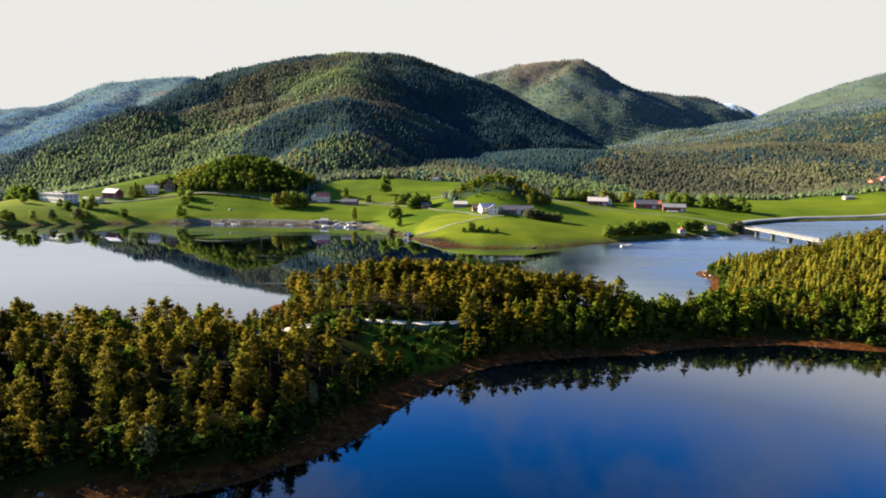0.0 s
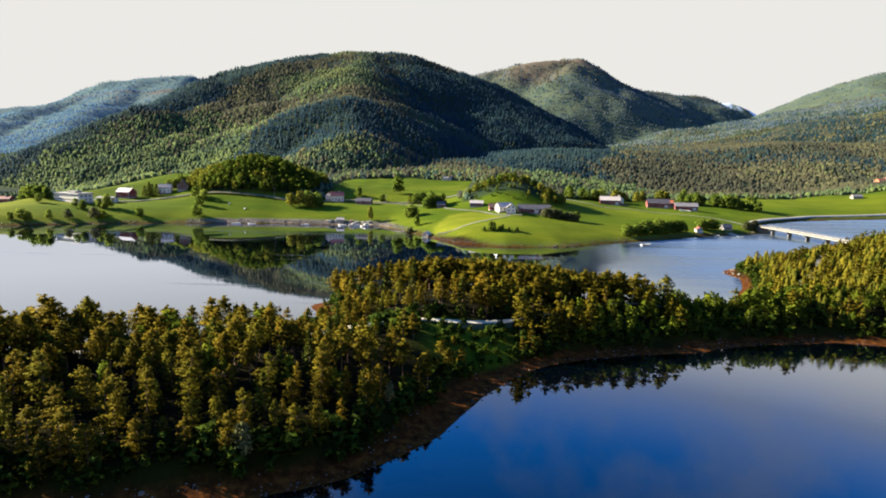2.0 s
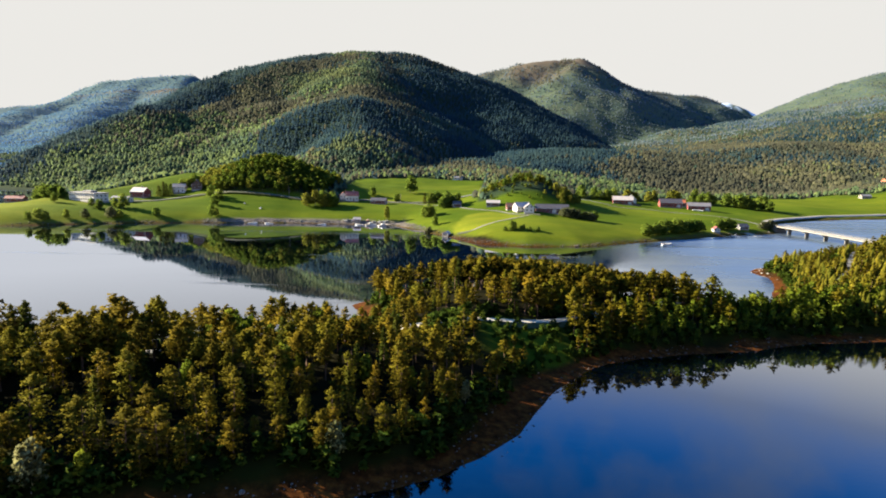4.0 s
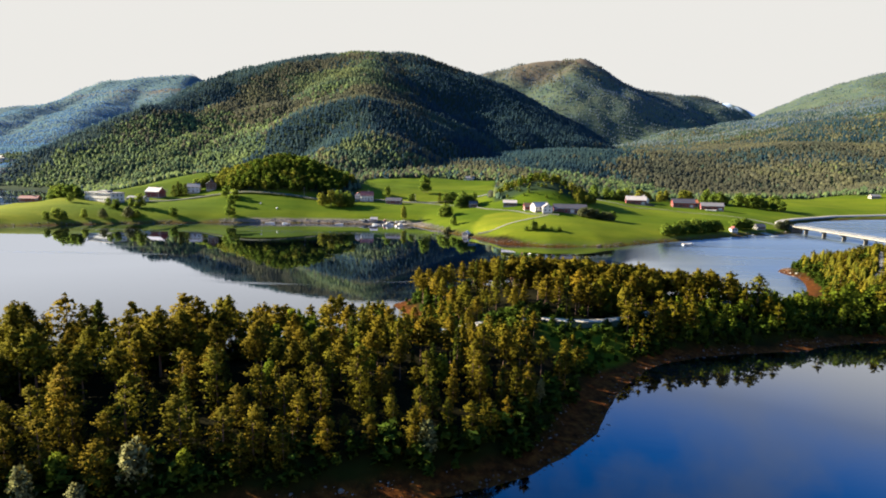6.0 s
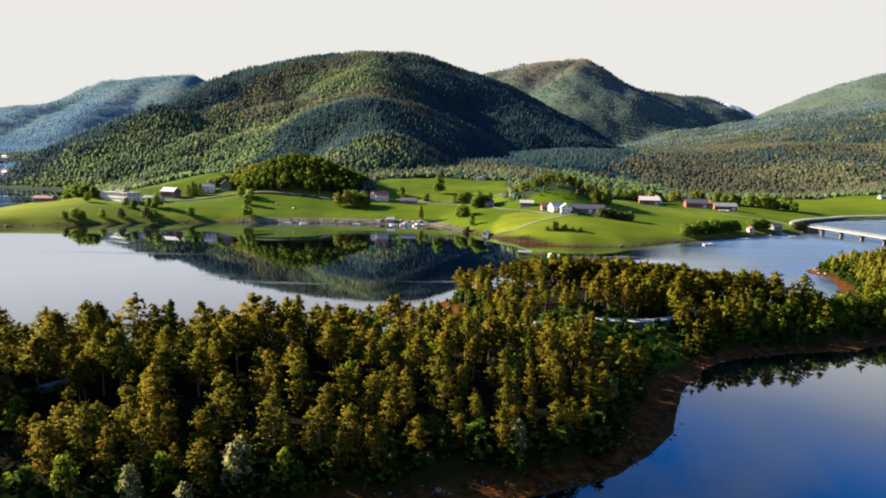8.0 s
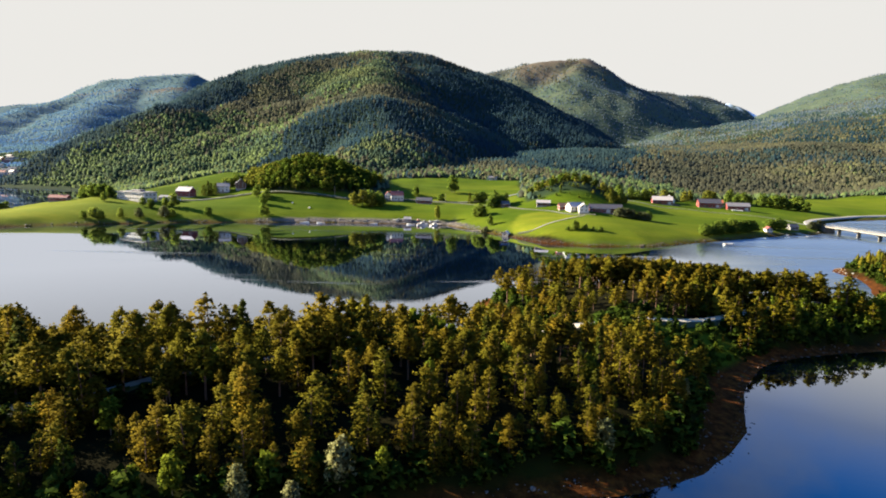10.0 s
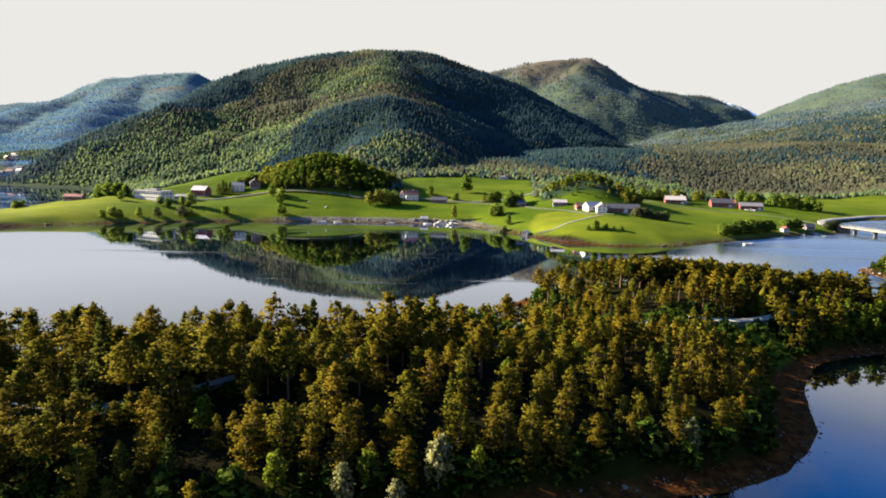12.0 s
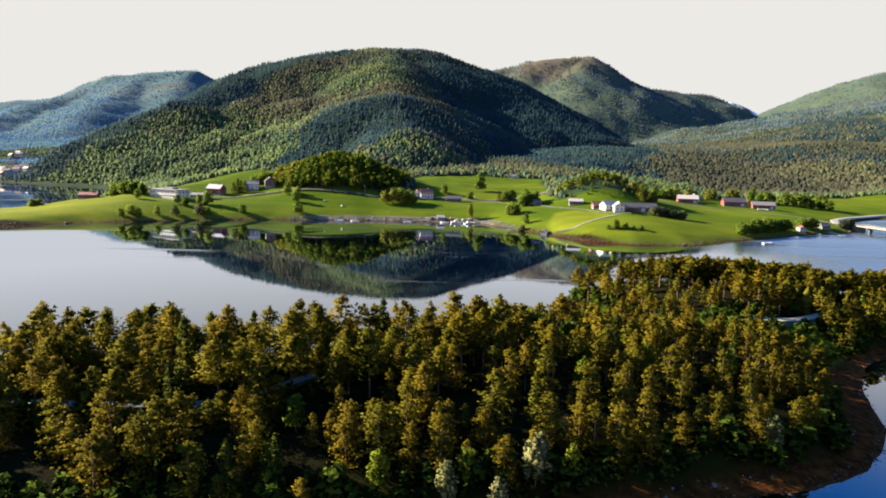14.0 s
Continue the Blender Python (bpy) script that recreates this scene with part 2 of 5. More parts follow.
M_fell_hazed = leaf_mat("fell_birch", ((0.0, (0.02993, 0.04784, 0.078)), (0.5, (0.04589, 0.06256, 0.0728)), (1.0, (0.06384, 0.0736, 0.0572))), 0.0)
M_asphalt = plain_mat("worn_asphalt", (0.0984, 0.0984, 0.09345), 0.9, 0.4, 2, spread=0.12)
# some blue haze is put into the far pine and birch leaves too
M_far_pine = leaf_mat("far_pine", ((0.0, (0.02652, 0.03047, 0.02185)), (0.5, (0.0408, 0.04097, 0.0271)), (1.0, (0.05304, 0.05463, 0.02885))), 0.0)
M_far_birch = leaf_mat("far_birch", ((0.0, (0.02149, 0.0396, 0.03168)), (0.5, (0.03851, 0.05702, 0.03069)), (1.0, (0.06628, 0.0792, 0.03069))), 0.0)
# haze on the lower western slope painted as pale leaves; wood edges are leafy
M_aspen_hazed = leaf_mat("far_aspen", ((0.0, (0.03663, 0.05768, 0.02829)), (0.5, (0.04956, 0.07416, 0.03162)), (1.0, (0.0668, 0.09064, 0.02995))), 0.0)
M_bark = plain_mat("pine_bark", (0.08363, 0.04185, 0.02212), 0.9, 0.8, 6)
M_birch_bark = plain_mat("birch_bark", (0.0861, 0.0787, 0.0689), 0.8, 0.8, 6)
M_white = plain_mat("white_boards", (0.43, 0.42, 0.40), 0.6, 0.2, 2, spread=0.06)
M_red = plain_mat("red_barn_boards", (0.1653, 0.0246, 0.01984), 0.75, 0.4, 2, spread=0.15)
M_darkred = plain_mat("dark_red_boards", (0.0984, 0.01725, 0.01725), 0.75, 0.4, 2, spread=0.15)
M_brown = plain_mat("brown_boards", (0.07875, 0.0369, 0.0246), 0.75, 0.4, 2)
M_redroof = plain_mat("red_tiles", (0.189, 0.0492, 0.03959), 0.7, 0.5, 4, spread=0.15)
M_pale_roof = plain_mat("pale_sheet_roof", (0.2854, 0.2558, 0.246), 0.5, 0.3, 2, spread=0.1)
M_greyroof = plain_mat("grey_slate_roof", (0.1181, 0.1132, 0.1181), 0.6, 0.4, 3)
M_darkroof = plain_mat("dark_slate_roof", (0.0369, 0.03443, 0.04185), 0.6, 0.4, 3)
M_orange = plain_mat("orange_tiles", (0.2558, 0.07088, 0.0246), 0.7, 0.4, 3, spread=0.12)
M_concrete = plain_mat("concrete", (0.203, 0.1919, 0.1772), 0.85, 0.4, 1.5, spread=0.12)
M_verge = plain_mat("grassy_verge", (0.022, 0.030, 0.005), 0.95, 0.6, 2, spread=0.4)
M_pale_road = plain_mat("pale_asphalt", (0.32, 0.285, 0.22), 0.9, 0.3, 2, spread=0.1)
M_road = plain_mat("pale_gravel_road", (0.1417, 0.1332, 0.119), 0.9, 0.4, 2, spread=0.12)
M_wood = plain_mat("grey_jetty_wood", (0.1624, 0.1378, 0.1181), 0.85, 0.5, 3)
M_stone = plain_mat("shore_stone", (0.06972, 0.06457, 0.05943), 0.85, 0.6, 1.2, spread=0.4)
M_weed = plain_mat("bladder_wrack", (0.022, 0.0085, 0.0028), 0.7, 0.6, 3, spread=0.5)
M_dark_stone = plain_mat("weedy_stone", (0.045, 0.036, 0.028), 0.85, 0.6, 1.2, spread=0.4)
M_dark_concrete = plain_mat("weathered_concrete", (0.12, 0.115, 0.105), 0.85, 0.5, 1.5, spread=0.2)
M_steel = plain_mat("galvanised_steel", (0.2706, 0.2706, 0.2706), 0.4, 0.2, 4, 0.8)
M_glass, _n, _l, _b = nodes_of("window_glass")
_b.inputs["Base Color"].default_value, _b.inputs["Roughness"].default_value = (0.03, 0.035, 0.04, 1), 0.08
M_hull = plain_mat("white_hull", (0.3838, 0.3838, 0.374), 0.3, 0.1, 3, spread=0.05)
M_navy = plain_mat("dark_hull", (0.01477, 0.01725, 0.0246), 0.4, 0.2, 3)

# ---- the land: two shores, meadows, hills and mountains ----
rng = np.random.default_rng(7)

NEAR_SHORE = [(-420, 40), (-250, 46), (-150, 54), (-100, 63), (-65, 70), (-48, 75), (-34, 80), (-25, 85), (-18, 90.5), (-9.4, 103), (-4, 114),
              (0.6, 123.4), (8, 133), (17, 140), (32, 144.5), (48.5, 148.5), (59, 152), (80, 160), (100, 162), (124, 157), (170, 150), (260, 140),
              (520, 120), (520, 350), (330, 352), (240, 345), (190, 322), (150, 296), (124, 281), (117, 270), (118, 255), (108, 235), (92, 205), (72, 186),
              (48, 192), (25, 208), (-5, 213), (-32, 210), (-50, 202), (-57, 192), (-52, 180), (-46, 166), (-62, 152), (-78, 146), (-105, 133),
              (-140, 124), (-190, 120), (-420, 125)]
# the corners of the bay's shore are rounded off
NEAR_SHORE = NEAR_SHORE[:5] + [(a[0] + (b[0] - a[0]) * u, a[1] + (b[1] - a[1]) * u) for a, b in zip(NEAR_SHORE[5:17], NEAR_SHORE[6:18]) for u in (0.22, 0.78)] + NEAR_SHORE[18:]
FAR_SHORE = [(-6000, 1500), (-1500, 1200), (-900, 960), (-749, 873), (-683, 850), (-560, 800), (-470, 715), (-432, 610), (-430, 520), (-442, 440),
             (-438, 360), (-404, 338), (-366, 357), (-335, 386), (-310, 399), (-265, 421), (-210, 437), (-148, 447), (-87, 447), (-65, 443),
             (-44, 413), (-26, 384), (-10, 353), (21, 341), (58, 347), (93, 370), (137, 396), (174, 421), (208, 434), (231, 449), (240, 480),
             (260, 517), (328, 567), (449, 611), (700, 660), (1500, 720), (6000, 900), (6000, 6000), (-6000, 6000)]


def signed(poly, x, y):
    """Distance to a closed outline, positive inside."""
    d2, inside = np.full(x.shape, 1e12), np.zeros(x.shape, bool)
    for (ax, ay), (bx, by) in zip(poly, poly[1:] + poly[:1]):
        ex, ey = bx - ax, by - ay
        u = np.clip(((x - ax) * ex + (y - ay) * ey) / (ex * ex + ey * ey), 0, 1)
        d2 = np.minimum(d2, (x - ax - u * ex) ** 2 + (y - ay - u * ey) ** 2)
        if ay != by:
            inside ^= ((ay > y) != (by > y)) & (x < ax + (y - ay) / (by - ay) * ex)
    return np.where(inside, 1, -1) * np.sqrt(d2)


def smooth(a, b, v):
    u = np.clip((v - a) / (b - a), 0, 1)
    return u * u * (3 - 2 * u)


LATTICE = rng.random((256, 256))


def vnoise(x, y, size):
    u, v = x / size + 1000.0, y / size + 1000.0
    i, j = np.floor(u).astype(int), np.floor(v).astype(int)
    fu, fv = u - i, v - j
    fu, fv = fu * fu * (3 - 2 * fu), fv * fv * (3 - 2 * fv)
    g = lambda a, b: LATTICE[a % 256, b % 256]
    return (g(i, j) * (1 - fu) + g(i + 1, j) * fu) * (1 - fv) + (g(i, j + 1) * (1 - fu) + g(i + 1, j + 1) * fu) * fv - 0.5


def fbm(x, y, size, octaves=4):
    return sum(vnoise(x + 37 * k, y - 53 * k, size / 2 ** k) / 2 ** k for k in range(octaves))


RIDGES = [  # crest line, fall, rounding
    ([(-720, 900, 12), (-685, 1000, 56), (-620, 1050, 98), (-566, 1107, 138), (-566, 1300, 204), (-529, 1400, 245), (-426, 1500, 290), (-340, 1575, 318)], 0.46, 30, 0.7),
    ([(-330, 1580, 322), (-245, 1600, 331), (-156, 1600, 323), (-70, 1600, 298)], 0.56, 110),
    ([(-500, 1330, 200), (-470, 1180, 150), (-440, 1000, 84), (-420, 880, 45)], 0.56, 60),
    ([(-385, 1380, 225), (-350, 1200, 165), (-320, 1000, 100), (-300, 880, 62)], 0.56, 70),
    ([(-215, 1600, 328), (-215, 1300, 240), (-185, 1000, 150), (-143, 815, 84)], 0.58, 50),
    ([(-300, 2700, 330), (62, 2700, 425), (162, 2700, 456), (286, 2700, 487), (435, 2700, 511), (534, 2700, 517), (609, 2750, 495), (713, 2800, 447), (875, 2900, 420), (1101, 3000, 406),
      (1267, 3100, 404), (1417, 3200, 350), (1557, 3300, 300)], 0.62, 40),
    ([(520, 2700, 514), (480, 2550, 458), (430, 2350, 345), (390, 2150, 225), (350, 1980, 120)], 0.62, 25),
    ([(-2340, 3440, 300), (-2230, 3500, 360), (-2195, 3525, 420), (-2165, 3540, 452), (-2060, 3540, 481), (-1842, 3540, 511), (-1642, 3540, 531),
      (-1540, 3540, 522), (-1478, 3540, 499), (-1284, 3540, 393), (-900, 3500, 200)], 0.66, 14),
    ([(-1842, 3480, 470), (-1700, 2900, 300), (-1500, 2300, 160), (-1250, 1700, 45)], 0.38, 60),
    ([(-2040, 3320, 380), (-2000, 2900, 275), (-1850, 2300, 150), (-1600, 1750, 45)], 0.38, 60),
    ([(-1600, 3540, 515), (-1400, 2900, 275), (-1150, 2300, 125), (-1000, 1700, 35)], 0.38, 60),
    ([(-2773, 4300, 415), (-2600, 3300, 230), (-2300, 2400, 100)], 0.3, 80),
    ([(-4300, 4300, 330), (-3255, 4300, 384), (-3010, 4300, 405), (-2773, 4300, 424), (-2500, 4300, 430), (-2200, 4300, 400)], 0.5, 30),
    ([(1923, 4000, 375), (2069, 4000, 397), (2211, 4000, 447), (2351, 4000, 521), (2561, 4000, 604), (2798, 4000, 690), (3262, 4000, 793), (4300, 4000, 900)], 0.42, 60),
    ([(585, 1900, 129), (878, 2100, 185), (1121, 2200, 216), (1321, 2200, 250), (1552, 2200, 309), (1809, 2200, 357), (2600, 2200, 480)], 0.21, 80),
    ([(1700, 4700, 500), (1990, 4700, 575), (2110, 4700, 550), (2270, 4700, 470), (2430, 4700, 400), (2800, 4700, 340)], 0.5, 20),
]


def ridge_height(x, y):
    best = np.full(x.shape, -500.0)
    wob = fbm(x, y, 260, 3) * 60
    for line, fall, rnd, *steep in RIDGES:
        near, back = np.full(x.shape, 1e9), np.zeros(x.shape, bool)
        for (ax, ay, _), (bx, by, _) in zip(line, line[1:]) if steep else ():
            ex, ey = bx - ax, by - ay
            u = np.clip(((x - ax) * ex + (y - ay) * ey) / (ex * ex + ey * ey), 0, 1)
            d = np.hypot(x - ax - u * ex, y - ay - u * ey)
            back = np.where(d < near, ex * (y - ay) - ey * (x - ax) > 0, back)
            near = np.minimum(near, d)
        slope, rn = np.where(back, steep[0] if steep else fall, fall), np.where(back, 25, rnd)
        for (ax, ay, az), (bx, by, bz) in zip(line, line[1:]):
            ex, ey = bx - ax, by - ay
            u = np.clip(((x - ax) * ex + (y - ay) * ey) / (ex * ex + ey * ey), 0, 1)
            d = np.hypot(x - ax - u * ex, y - ay - u * ey)
            d = np.where(back, d, np.maximum(d + wob * smooth(30, 220, d), 0))
            best = np.maximum(best, az + u * (bz - az) - slope * (np.sqrt(d * d + rn * rn) - rn))
    return best


def weed_width(x, y):
    """How wide the bare, weedy shore of the spit is: widest round the head of the bay."""
    return 3.4 + 3.9 * np.exp(-((x + 10) / 14) ** 2 - ((y - 110) / 22) ** 2)


def land_height(x, y):
    x, y = np.asarray(x, float), np.asarray(y, float)
    sn, sf = signed(NEAR_SHORE, x, y), signed(FAR_SHORE, x, y)
    sn = sn + fbm(x, y, 9, 2) * 1.6
    sf = sf + fbm(x, y, 14, 2) * 2.0
    # the wooded spit on this side
    band = weed_width(x, y)
    inn = np.maximum(sn - band, 0)
    zn = np.where(sn < 0, np.maximum(0.14 * sn, -6), 0.9 * np.clip(sn / band, 0, 1)) + 9.0 * (1 - np.exp(-inn / 16)) + fbm(x, y, 22, 3) * smooth(8, 25, sn) * 2.2
    zn = zn + 10 * smooth(110, 210, x) * smooth(10, 60, sn) * (sn > 0)
    # the farmland over the water
    s = np.maximum(sf, 0)
    wr = smooth(10, 170, x)
    left = 12.0 * (1 - np.exp(-np.maximum(s - 6, 0) / 26)) + 0.105 * np.maximum(s - 60, 0)
    right = 8.0 * (1 - np.exp(-np.maximum(s - 5, 0) / 60)) + 0.02 * s + 0.20 * np.clip(s - 190, 0, 260)
    low = left * (1 - smooth(-325, -415, x) * 0.8 * smooth(640, 560, y))
    zf = low * (1 - wr) + right * wr + np.minimum(0.40 * s, 2.3)
    zf = zf + 27 * np.exp(-(((x + 187) / 52) ** 2 + ((y - 542) / 42) ** 2)) + 15 * np.exp(-(((x - 40) / 34) ** 2 + ((y - 490) / 30) ** 2))
    zf = zf + 3.5 * np.exp(-(((x + 402) / 26) ** 2 + ((y - 516) / 26) ** 2)) * (sf > 0)
    zf = zf + 10 * np.exp(-(((x + 285) / 60) ** 2 + ((y - 580) / 42) ** 2)) + 24 * smooth(390, 640, x) * smooth(590, 760, y)
    zf = zf + fbm(x, y, 90, 4) * 5 * smooth(10, 80, s)
    rg = ridge_height(x, y) + fbm(x, y, 120, 4) * 16 * smooth(600, 1100, y)
    zf = np.where(sf > 0, np.maximum(zf, np.minimum(rg, np.where(x < -715, 0.08 * s + 0.8 * np.maximum(s - 190, 0), 0.7 * s))), np.maximum(0.16 * sf, -6))
    return np.where(sn > -20, np.maximum(zn, np.where(sf > 0, zf, -6)), zf)


FIELDS = [
    [(-470, 330), (-300, 390), (-60, 435), (-50, 500), (-125, 505), (-215, 503), (-222, 575), (-260, 600), (-335, 545), (-350, 480), (-420, 560), (-450, 540), (-450, 420)],
    [(-118, 512), (-125, 640), (-60, 655), (15, 645), (5, 560), (0, 500), (-60, 480)],
    [(-60, 430), (20, 330), (60, 330), (140, 385), (240, 440), (270, 510), (340, 560), (470, 610), (640, 660), (640, 730), (420, 735), (330, 715), (250, 650), (160, 600), (100, 592), (68, 520),
     (62, 470), (0, 475), (-5, 500), (-60, 500)],
]


def field_mask(x, y):
    out = np.full(np.shape(x), -1e3)
    for f in FIELDS:
        out = np.maximum(out, signed(f, x, y))
    return out + fbm(x, y, 18, 2) * 5


def spread(*pieces):
    out = []
    for a, b, step in pieces:
        out += list(np.arange(a, b, step))
    return np.array(out)


gx = spread((-6000, -2500, 120), (-2500, -1000, 36), (-1000, -480, 14), (-480, -200, 5), (-200, 130, 3.0), (130, 420, 5), (420, 1000, 14), (1000, 2600, 34), (2600, 6100, 120))
gy = spread((-900, 40, 60), (40, 216, 2.8), (216, 335, 7), (335, 470, 3.2), (470, 720, 5), (720, 1750, 13), (1750, 3000, 32), (3000, 4960, 42))
GX, GY = np.meshgrid(gx, gy)
GZ = land_height(GX.ravel(), GY.ravel()).reshape(GX.shape)


def mesh_from(name, verts, faces, mat=None, flat=True):
    """A mesh from arrays: n x 3 places and m x 3 or m x 4 corners."""
    me = bpy.data.meshes.new(name)
    k = faces.shape[1]
    me.vertices.add(len(verts))
    me.vertices.foreach_set("co", np.asarray(verts, np.float32).ravel())
    me.loops.add(faces.size)
    me.loops.foreach_set("vertex_index", faces.astype(np.int32).ravel())
    me.polygons.add(len(faces))
    me.polygons.foreach_set("loop_start", np.arange(0, faces.size, k, dtype=np.int32))
    me.polygons.foreach_set("use_smooth", np.full(len(faces), not flat))
    me.update(calc_edges=True)
    if mat:
        me.materials.append(mat)
    return me


def float_attr(me, name, values):
    a = me.attributes.new(name, "FLOAT", "POINT")
    a.data.foreach_set("value", np.asarray(values, np.float32))


ny, nx = GX.shape
idx = np.arange(ny * nx).reshape(ny, nx)
quads = np.stack([idx[:-1, :-1].ravel(), idx[:-1, 1:].ravel(), idx[1:, 1:].ravel(), idx[1:, :-1].ravel()], 1)
land_me = mesh_from("ground", np.stack([GX.ravel(), GY.ravel(), GZ.ravel()], 1), quads, M_land, flat=False)
X, Y, Z = GX.ravel(), GY.ravel(), GZ.ravel()
SN, SF = signed(NEAR_SHORE, X, Y), signed(FAR_SHORE, X, Y)
cover = np.zeros((len(X), 4), np.float32)
cover[:, 3] = 1
grassy = smooth(-2, 3, field_mask(X, Y)) * (SF > 0)
knoll = np.exp(-(((X - 44) / 36) ** 2 + ((Y - 492) / 30) ** 2))
cover[:, 0] = grassy * (1 - smooth(0.35, 0.6, knoll) * 0.25)
cover[:, 1] = np.where(SN > -30, 1 - smooth(-0.6, 1.2, SN - weed_width(X, Y) + fbm(X, Y, 8, 2) * 2), (1 - smooth(2.0, 5.0, SF + fbm(X, Y, 8, 2) * 3)) * (Y < 760) * 0.6)
cover[:, 2] = np.where(SN > -30, 0, smooth(1.0, 2.5, SF) * (1 - smooth(5, 8, SF)) * (0.06 + 0.94 * smooth(-215, -180, X) * (1 - smooth(-60, -45, X))))
fringe = (SN > -30) * smooth(0.2, 1.5, SN - weed_width(X, Y)) * (1 - smooth(3, 7, SN - weed_width(X, Y)))
cover[:, 0] = np.maximum(cover[:, 0], 0.12 * fringe)
bank_grass = smooth(-20, -12, X) * smooth(9, 3, X) * smooth(126, 131, Y) * smooth(153, 150, Y) * (SN > 4)
cover[:, 0] = np.maximum(cover[:, 0], 0.8 * bank_grass)
ca = land_me.attributes.new("cover", "FLOAT_COLOR", "POINT")
ca.data.foreach_set("color", cover.ravel())
HAY = [(-22, 384), (-10, 379), (8, 393), (30, 412), (20, 422), (6, 436), (-12, 428), (-20, 404)]
float_attr(land_me, "tone", 0.6 * smooth(-1, 2, signed(HAY, X, Y)) + 0.5 * smooth(-300, -370, X) + 0.30 * smooth(-0.05, 0.3, fbm(X * 0.5 + 90, Y * 1.5, 55, 3)) + 0.22 * smooth(0, 12, 12 - np.abs(SF - 14)))
float_attr(land_me, "heath", np.where(Y < 2000, smooth(285, 325, Z + fbm(X, Y, 60, 2) * 30), smooth(340, 470, Z + fbm(X, Y, 160, 3) * 120) * (Y < 3300)) * (Y > 700))
# above 1, brush brings in the far ground colours, hazed blue in the west
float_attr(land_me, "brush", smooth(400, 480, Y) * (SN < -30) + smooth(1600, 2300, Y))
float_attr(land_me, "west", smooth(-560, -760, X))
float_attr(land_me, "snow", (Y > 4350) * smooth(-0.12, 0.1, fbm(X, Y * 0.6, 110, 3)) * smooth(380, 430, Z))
tagged(new("ground", land_me), "green meadows, wooded slopes and brown weedy shores", "ground", kind="structure")

wx, wy = 6500, 5200
water = tagged(new("water", mesh_from("water", np.array([(-wx, -900, 0), (wx, -900, 0), (wx, wy, 0), (-wx, wy, 0)]), np.array([(0, 1, 2, 3)]), M_water)),
               "calm dark blue fjord water reflecting hills and sky", "water", kind="structure")

# ---- trees ----
import functools

def unit(v):
    return v / np.maximum(np.linalg.norm(v, axis=-1, keepdims=True), 1e-6)


def leaf_tris(r, centers, size, per, jitter, up=0.6, lean=0.7):
    """Small triangles round each centre, with normals that round off each tuft and the whole crown."""
    mid = centers.mean(0)
    k = np.repeat(centers, per, 0)
    c = k + r.normal(0, 1, k.shape) * (np.repeat(jitter, per, 0) if np.ndim(jitter) == 2 else jitter)
    nrm = unit(r.normal(0, 1, c.shape) + np.array([0, 0, up]))
    t = unit(np.cross(nrm, r.normal(0, 1, c.shape)))
    b = np.cross(nrm, t)
    s = (size * r.uniform(0.65, 1.35, len(c)))[:, None]
    v = np.stack([c + t * s, c - t * s * 0.6 + b * s * 0.75, c - t * s * 0.55 - b * s * 0.8], 1).reshape(-1, 3)
    out = unit((c - mid) * np.array([1, 1, 0.45]))
    soft = unit(unit(c - k) * 0.7 + out * 1.0 + r.normal(0, 1, c.shape) * 0.14 + np.array([0, 0, lean]))
    return v, np.arange(len(v)).reshape(-1, 3), np.repeat(soft, 3, 0)


def pine_crown(r, h, w, q=1.0, low=0.05):
    """Whorls of boughs that carry flat pads of needles, ovate, with gaps between the whorls."""
    pts, jit, levels = [], [], max(5, int(8 * q ** 0.5))
    lean, taper = r.normal(0, 0.03, 2) * h, r.uniform(0.5, 0.85)
    for i in range(levels):
        u = (i + 0.4 + r.uniform(-0.15, 0.15)) / levels
        z = h * (low + (0.95 - low) * u)
        reach = w * (1 - u) ** taper * min(1.0, 0.62 + 1.4 * u) * r.uniform(0.8, 1.15) + 0.2
        for a in np.arange(r.integers(5, 8)) * 2.4 + r.random() * 6.3:
            if r.random() < 0.16:
                continue
            ln, rise = reach * r.uniform(0.55, 1.2), r.uniform(-0.02, 0.28)
            for f in (0.45, 0.92):
                pts.append((math.cos(a) * ln * f + lean[0] * u, math.sin(a) * ln * f + lean[1] * u, z + ln * f * rise - 0.1))
                jit.append((0.2 + 0.13 * ln, 0.2 + 0.13 * ln, 0.2))
    for k in (0.9, 0.94, 0.97):
        pts.append((lean[0] * k + r.normal(0, 0.08), lean[1] * k + r.normal(0, 0.08), h * k))
        jit.append((0.2, 0.2, 0.22))
    return leaf_tris(r, np.array(pts), 0.21 / q ** 0.5, max(3, round(24 * q)), np.array(jit), 1.2)


def spruce_crown(r, h, w, q=1.0, low=0.08):
    """A narrow cone of drooping boughs."""
    pts, levels = [], max(6, int(13 * q ** 0.5))
    for i in range(levels):
        u = (i + 0.3) / levels
        z, reach = h * (low + (1 - low) * u), w * (1 - u) ** 0.85 + 0.1
        for a in np.arange(6) * 1.05 + r.random() * 6.3:
            ln = reach * r.uniform(0.7, 1.2)
            for f in (0.5, 0.95):
                pts.append((math.cos(a) * ln * f, math.sin(a) * ln * f, z - ln * f * 0.3))
    pts += [(0, 0, h * k) for k in (0.95, 0.98, 1.0)]
    return leaf_tris(r, np.array(pts), 0.24 / q ** 0.5, max(2, round(7 * q)), 0.15)


